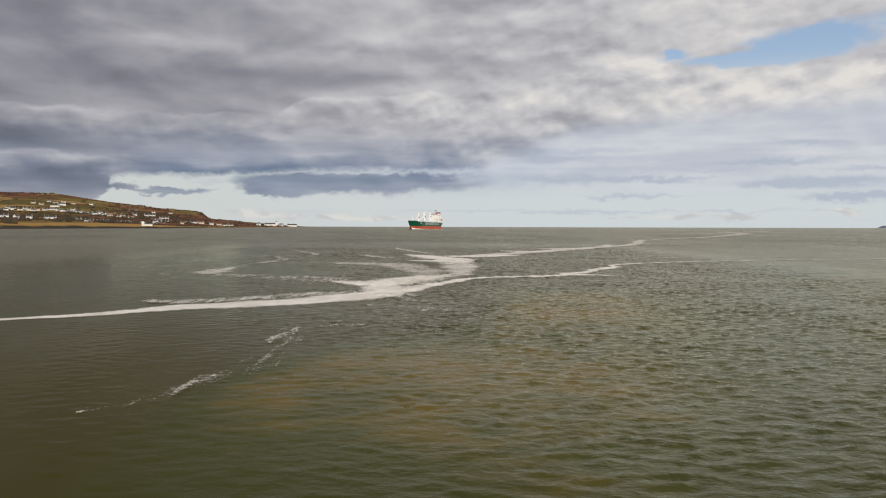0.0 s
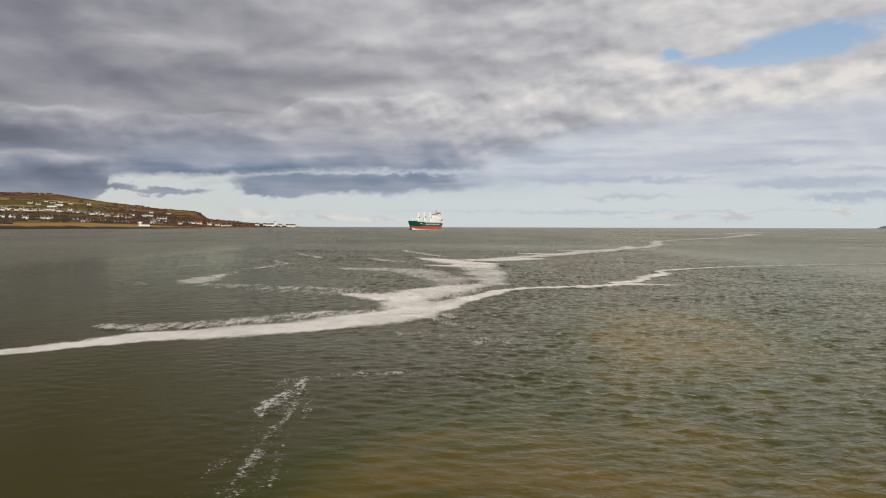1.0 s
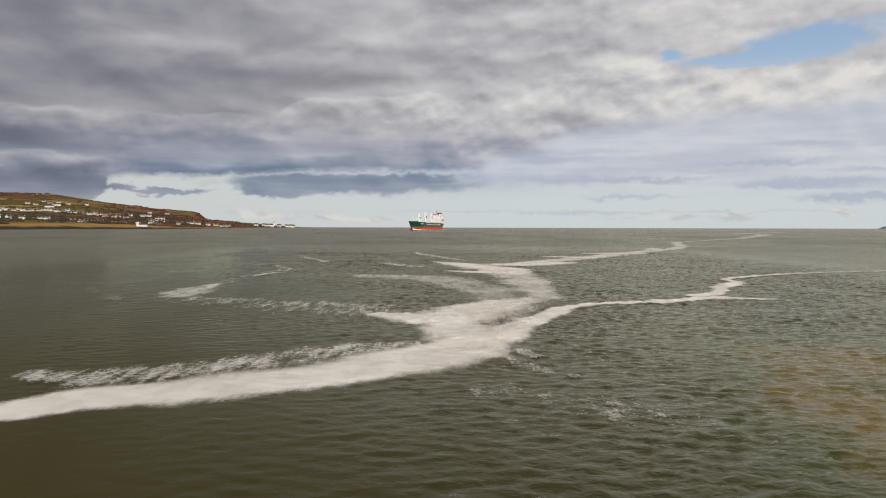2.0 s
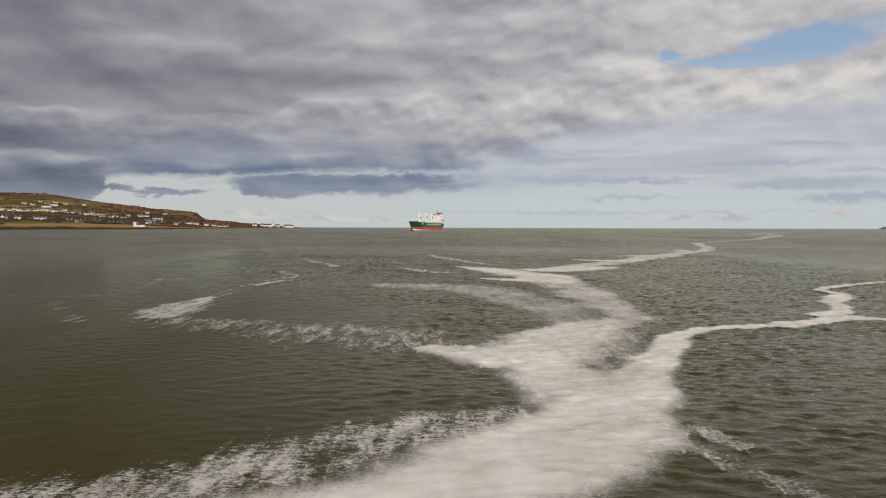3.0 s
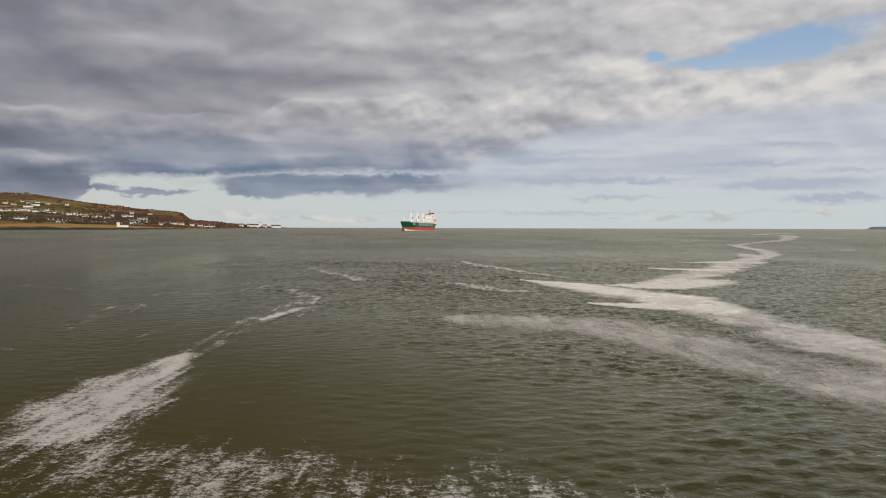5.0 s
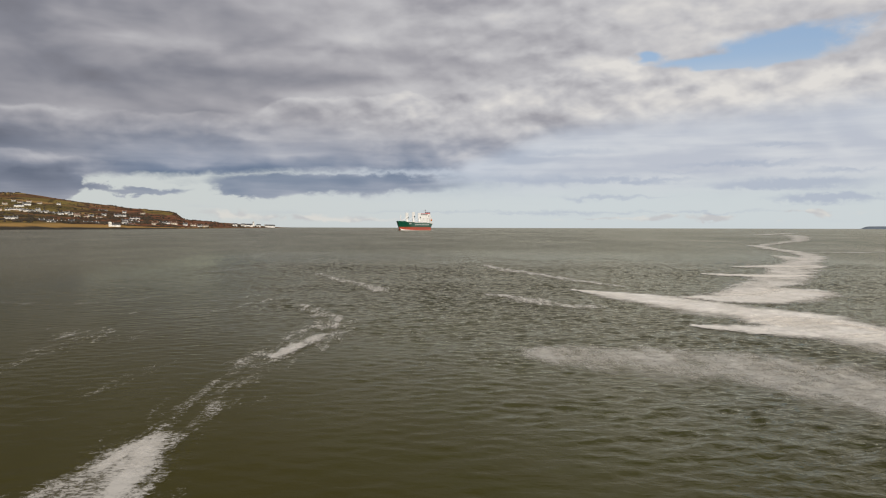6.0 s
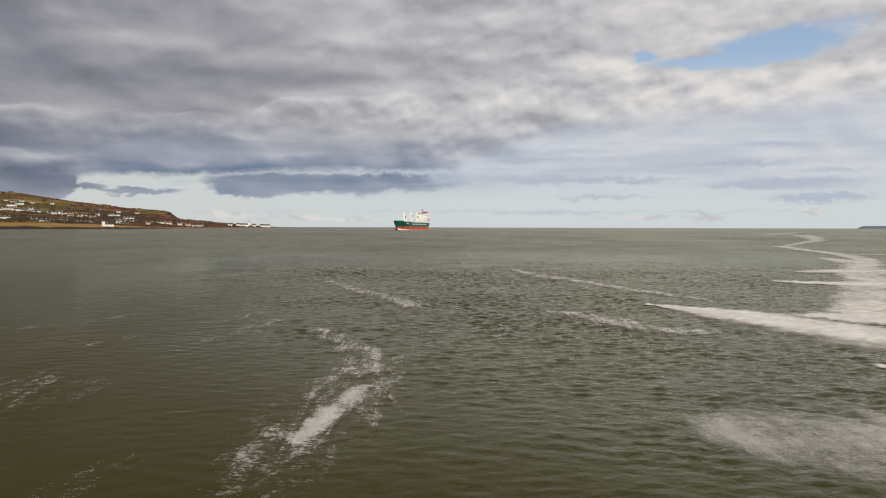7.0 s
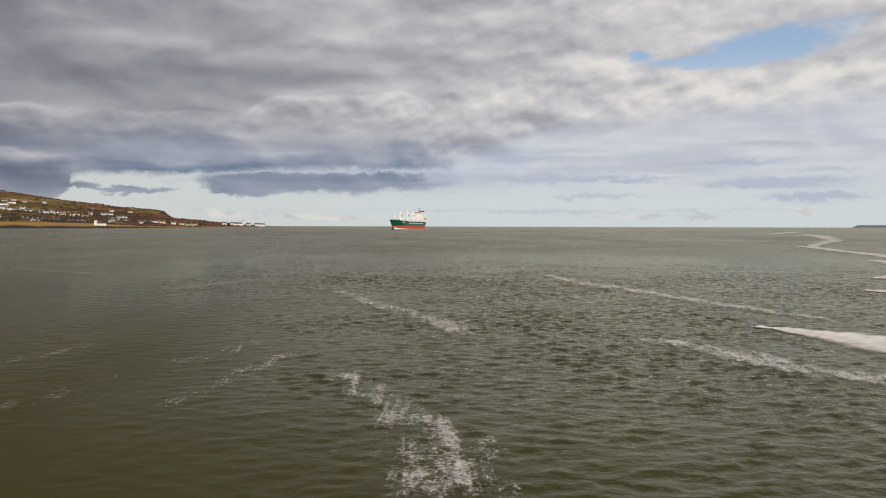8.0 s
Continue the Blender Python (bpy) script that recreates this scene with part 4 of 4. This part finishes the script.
rng = random.Random(21)
KINDS = (COTTAGE, VILLA, VILLA, FARM, TERRACE)
first = {}
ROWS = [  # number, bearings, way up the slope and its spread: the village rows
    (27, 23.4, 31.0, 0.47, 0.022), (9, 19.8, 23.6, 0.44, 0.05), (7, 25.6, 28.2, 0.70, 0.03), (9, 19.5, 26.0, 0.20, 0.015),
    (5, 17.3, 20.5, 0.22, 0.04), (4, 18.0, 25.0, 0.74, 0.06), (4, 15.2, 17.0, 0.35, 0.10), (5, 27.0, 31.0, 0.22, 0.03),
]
spots = []
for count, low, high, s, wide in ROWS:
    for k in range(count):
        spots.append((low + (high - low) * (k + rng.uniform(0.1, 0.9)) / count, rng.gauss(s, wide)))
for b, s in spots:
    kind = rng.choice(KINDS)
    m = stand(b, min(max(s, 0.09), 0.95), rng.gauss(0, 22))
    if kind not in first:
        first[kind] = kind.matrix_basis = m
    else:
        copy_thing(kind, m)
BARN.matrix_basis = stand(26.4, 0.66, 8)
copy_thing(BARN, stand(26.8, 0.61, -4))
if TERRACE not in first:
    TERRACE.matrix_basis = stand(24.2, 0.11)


def make_tower_house():
    """The white tower on the shore with its long wing."""
    t = tagged(new("tower_house"), "square white tower house with a long white wing", "house")
    bm = box(-4.2, 4.2, -4.2, 4.2, -1.5, 10.5, 0.15)
    add_box(bm, -4.6, 4.6, -4.6, 4.6, 10.5, 11.1, 0.1)
    part("tower", bm, LIMEWASH, t)
    bm = bmesh.new()
    bmesh.ops.create_cone(bm, cap_ends=True, segments=4, radius1=6.0, radius2=0.3, depth=2.4, matrix=pose(0, 0, 12.3, 0, 0, 45))
    part("tower_roof", bm, SLATE, t, "low pyramid slate roof")
    wing = part("wing", gable_block(24, 7, 4.0, 6.6), LIMEWASH, t)
    wing.location = (16.5, 0.5, 0)
    cover = part("wing_roof", roof_pair(24, 7, 4.0, 6.6), SLATE, t, "pitched slate roof")
    cover.location = (16.5, 0.5, 0)
    for z in (2.5, 6.2):
        for x in (-1.8, 1.8):
            part("window", box(x - 0.5, x + 0.5, -4.3, -4.1, z, z + 1.5), DARK_GLASS, t)
    for k in range(6):
        part("window", box(7 + k * 3.6, 8.1 + k * 3.6, -3.1, -2.9, 1.2, 2.6), DARK_GLASS, t)
    return t


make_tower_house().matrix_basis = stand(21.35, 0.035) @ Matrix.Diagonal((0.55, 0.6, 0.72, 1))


def make_lighthouse():
    t = tagged(new("lighthouse"), "white lighthouse tower with a dark lantern", "lighthouse")
    part("tower", tube((0, 0, -2), (0, 0, 19), 2.9, 2.0, 16), LIMEWASH, t)
    part("gallery", tube((0, 0, 19), (0, 0, 19.5), 2.9, 2.9, 16), LIMEWASH, t)
    part("lantern", tube((0, 0, 19.5), (0, 0, 22), 1.5, 1.5, 10), DARK_GLASS, t)
    part("dome", tube((0, 0, 22), (0, 0, 23.6), 1.7, 0.15, 10), LIMEWASH, t)
    return t


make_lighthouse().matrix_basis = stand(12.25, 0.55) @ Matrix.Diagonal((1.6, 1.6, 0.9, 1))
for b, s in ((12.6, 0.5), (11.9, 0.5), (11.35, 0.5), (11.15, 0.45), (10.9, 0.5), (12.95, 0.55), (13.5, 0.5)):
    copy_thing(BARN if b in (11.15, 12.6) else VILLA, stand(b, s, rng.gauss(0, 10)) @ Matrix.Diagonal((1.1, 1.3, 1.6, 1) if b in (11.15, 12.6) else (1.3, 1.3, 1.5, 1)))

# ---- the ship ----
SHIP_L, SHIP_B = 165.0, 25.0


def half_breadth(s, up):
    """Half the hull's width, s from -1 (stern) to 1 (stem), up from 0 (keel line) to 1 (deck)."""
    full = 0.45 + 0.16 * up
    bow = np.clip((s - full) / (1 - full), 0, 1)
    stern = np.clip((-s - 0.72) / 0.28, 0, 1)
    return SHIP_B / 2 * (1 - bow ** (2.0 + 0.8 * up)) * (1 - (0.75 - 0.62 * up) * stern ** 2)


def deck_height(s):
    return 14.2 + 2.8 * float(smooth_step(0.72, 0.86, np.array(s))) + 0.6 * max(0, s) ** 2


def hull_band(low, high, rows):
    bm = bmesh.new()
    stations = np.concatenate([np.linspace(-1, 0.4, 16)[:-1], np.linspace(0.4, 1, 26)])
    for side in (-1, 1):
        last = None
        for s in stations:
            col = []
            for k in range(rows + 1):
                f = k / rows
                top = deck_height(s) if high is None else high
                z = low + (top - low) * f
                up = np.clip(z / 15, 0, 1.1)
                rake = 7.0 * up ** 1.3 * max(0, (s - 0.6) / 0.4) - 4.0 * (1 - up) * max(0, (-s - 0.8) / 0.2) * -1
                col.append(bm.verts.new((side * max(0.04, half_breadth(s, min(up, 1))), s * (SHIP_L / 2 - 7) + rake, z)))
            if last:
                for k in range(rows):
                    bm.faces.new((last[k], col[k], col[k + 1], last[k + 1]))
            last = col
    bm.verts.ensure_lookup_table()
    n = len(stations) * (rows + 1)
    for k in range(rows):
        bm.faces.new((bm.verts[k], bm.verts[k + 1], bm.verts[n + k + 1], bm.verts[n + k]))
    bmesh.ops.remove_doubles(bm, verts=bm.verts, dist=0.1)
    return bm


def make_ship():
    ship = tagged(new("cargo_ship"), "green and red bulk carrier with white cranes under way", "ship")
    part("lower_hull", hull_band(-1.5, 6.4, 5), HULL_RED, ship, "red antifouling below the waterline paint")
    part("upper_hull", hull_band(6.4, None, 6), HULL_GREEN, ship, "dark green upper hull")
    bm = bmesh.new()
    last = None
    for s in np.linspace(-1, 0.99, 40):
        z = deck_height(s) - 1.0
        h = half_breadth(s, 1) - 0.1
        y = s * (SHIP_L / 2 - 7) + 7.0 * max(0, (s - 0.6) / 0.4)
        pair = [bm.verts.new((-h, y, z)), bm.verts.new((h, y, z))]
        if last:
            bm.faces.new((last[0], last[1], pair[1], pair[0]))
        last = pair
    part("deck", bm, DECK_RED, ship, "red painted steel deck")
    part("bulwark_rail", box(-SHIP_B / 2 + 0.1, -SHIP_B / 2 + 0.3, -70, 30, 13.2, 15.3), SHIP_WHITE, ship)
    part("bulwark_rail", box(SHIP_B / 2 - 0.3, SHIP_B / 2 - 0.1, -70, 30, 13.2, 15.3), SHIP_WHITE, ship)
    for y in (52, 24, -12, -36):  # cargo holds
        bm = box(-8.5, 8.5, y - 9, y + 9, 13.0, 15.6, 0.2)
        hatch = part("hatch_coaming", bm, HULL_GREEN, ship)
        part("hatch_cover", box(-8.8, 8.8, y - 9.3, y + 9.3, 15.6, 16.8, 0.3), SHIP_WHITE, hatch)
    for y, top in ((39, 28.5), (6, 30.5), (-25, 29.5)):  # deck cranes
        crane = part("crane", tube((0, y, 13), (0, y, top - 6), 2.1, 1.9, 14), SHIP_WHITE, ship, "white deck crane")
        part("crane_house", box(-2.3, 2.3, y - 2.4, y + 2.4, top - 6, top + 5, 0.4), SHIP_WHITE, crane)
        part("cab", box(-3.7, -2.3, y + 0.2, y + 2.2, top - 5, top - 2.6, 0.2), DARK_GLASS, crane)
        bm = bmesh.new()
        for x in (-1.0, 1.0):
            add_tube(bm, (x, y + 2.0, top - 5), (x * 0.5, y + 25, 18.5), 0.38, 0.25, 6)
        for k in range(7):
            f = k / 6
            add_tube(bm, (-1 + 0.5 * f, y + 2 + 23 * f, top - 5 - (top - 23.5) * f), (1 - 0.5 * f, y + 2 + 23 * f, top - 5 - (top - 23.5) * f), 0.16, 0.16, 5)
        part("jib", bm, SHIP_WHITE, crane)
    mast = part("foremast", tube((0, 70, 15), (0, 70, 29), 0.75, 0.5, 8), SHIP_WHITE, ship)
    part("yard", tube((-2.4, 70, 26), (2.4, 70, 26), 0.2, 0.2, 6), SHIP_WHITE, mast)
    # accommodation
    block = part("accommodation", box(-11.4, 11.4, -69, -48, 13, 25.4, 0.25), SHIP_WHITE, ship, "white accommodation block")
    part("upper_house", box(-9.6, 9.6, -66, -49.6, 25.4, 30, 0.25), SHIP_WHITE, block)
    part("bridge", box(-9.2, 9.2, -61, -49.2, 30, 33.2, 0.25), SHIP_WHITE, block)
    part("bridge_wing", box(-12.6, 12.6, -54, -49.6, 29.4, 31.0, 0.15), SHIP_WHITE, block)
    part("bridge_window", box(-8.8, 8.8, -49.25, -49.1, 31.4, 32.5), DARK_GLASS, block)
    part("monkey_island_rail", box(-9.0, 9.0, -60.6, -49.4, 33.2, 33.8, 0.1), FUNNEL_RED, block)
    for tier in range(4):
        z = 15.0 + tier * 2.8
        for k in range(7):
            x = -9 + k * 3
            part("window", box(x - 0.28, x + 0.28, -48.05, -47.92, z, z + 0.6), DARK_GLASS, block)
        for k in range(4):
            y = -64.5 + k * 3.6
            part("window", box(-11.47, -11.35, y - 0.28, y + 0.28, z, z + 0.6), DARK_GLASS, block)
        if tier:
            part("deck_edge", box(-11.8, 11.8, -69.3, -47.6, z - 0.95, z - 0.75), SHIP_WHITE, block)
    bm = box(-4.2, 4.2, -76, -69.4, 13, 35.5, 0.8)
    funnel = part("funnel", bm, FUNNEL_RED, ship, "red funnel")
    part("funnel_cap", box(-4.4, 4.4, -76.2, -69.2, 35.5, 36.3, 0.3), STEEL_DARK, funnel)
    part("funnel_band", box(-4.3, 4.3, -76.1, -69.3, 30.0, 31.6), SHIP_WHITE, funnel)
    radar = part("radar_mast", tube((0, -58, 33.5), (0, -58, 42), 0.7, 0.35, 8), STEEL_DARK, ship)
    part("radar_scanner", box(-2.4, 2.4, -58.3, -57.7, 38.2, 38.8), SHIP_WHITE, radar)
    part("yard", tube((-3.0, -58, 40.2), (3.0, -58, 40.2), 0.18, 0.18, 6), STEEL_DARK, radar)
    for side in (-1, 1):
        bm = bmesh.new()
        bmesh.ops.create_uvsphere(bm, u_segments=12, v_segments=8, radius=1.0, matrix=Matrix.LocRotScale((side * 12.7, -61, 20.5), None, (1.3, 3.8, 1.4)))
        part("lifeboat", bm, LIFE_ORANGE, ship, "orange enclosed lifeboat")
        part("anchor", box(side * 7.2 - 0.9, side * 7.2 + 0.9, 66.2, 67.4, 10.0, 12.2, 0.3), STEEL_DARK, ship)
    # pale marks on the bow and along the side
    for k in range(3):
        part("bow_mark", box(-12.62, -11.3, 47 + k * 3.2, 49.4 + k * 3.2, 12.0, 13.2), SHIP_WHITE, ship)
    for k in range(9):
        part("side_mark", box(-12.62, -12.42, -46 + k * 8.4, -40.5 + k * 8.4, 10.2, 11.6), SHIP_WHITE, ship)
    return ship


SHIP_AT = pose(-32.5, 1415, 0, 0, 0, 158) @ Matrix.Diagonal((0.86, 0.86, 0.88, 1))
make_ship().matrix_basis = SHIP_AT


def bow_wave():
    """White water curling from the stem and along the hull."""
    bm = bmesh.new()
    rng = np.random.default_rng(8)
    for side in (-1, 1):
        last = None
        for k in range(60):
            f = k / 59
            s = 1.02 - 1.95 * f
            inner = side * (float(half_breadth(min(s, 1), 0.05)) - 0.2)
            out = inner + side * (4.5 + 4 * f) * rng.uniform(0.7, 1.3)
            y = s * (SHIP_L / 2 - 7)
            h = (3.4 * math.exp(-f * 9) + 0.35 * math.exp(-f * 1.5)) * rng.uniform(0.75, 1.25)
            row = [bm.verts.new((inner, y, h)), bm.verts.new(((inner + out) / 2, y, h * 0.8 + 0.1)), bm.verts.new((out, y, -0.05))]
            if last:
                for j in range(2):
                    bm.faces.new((last[j], last[j + 1], row[j + 1], row[j]))
            last = row
    ob = new("bow_wave", mesh_from("bow_wave", bm, LIMEWASH))
    ob.matrix_basis = SHIP_AT
    return tagged(ob, "white bow wave curling along the ship", "foam", kind="stuff")


bow_wave()
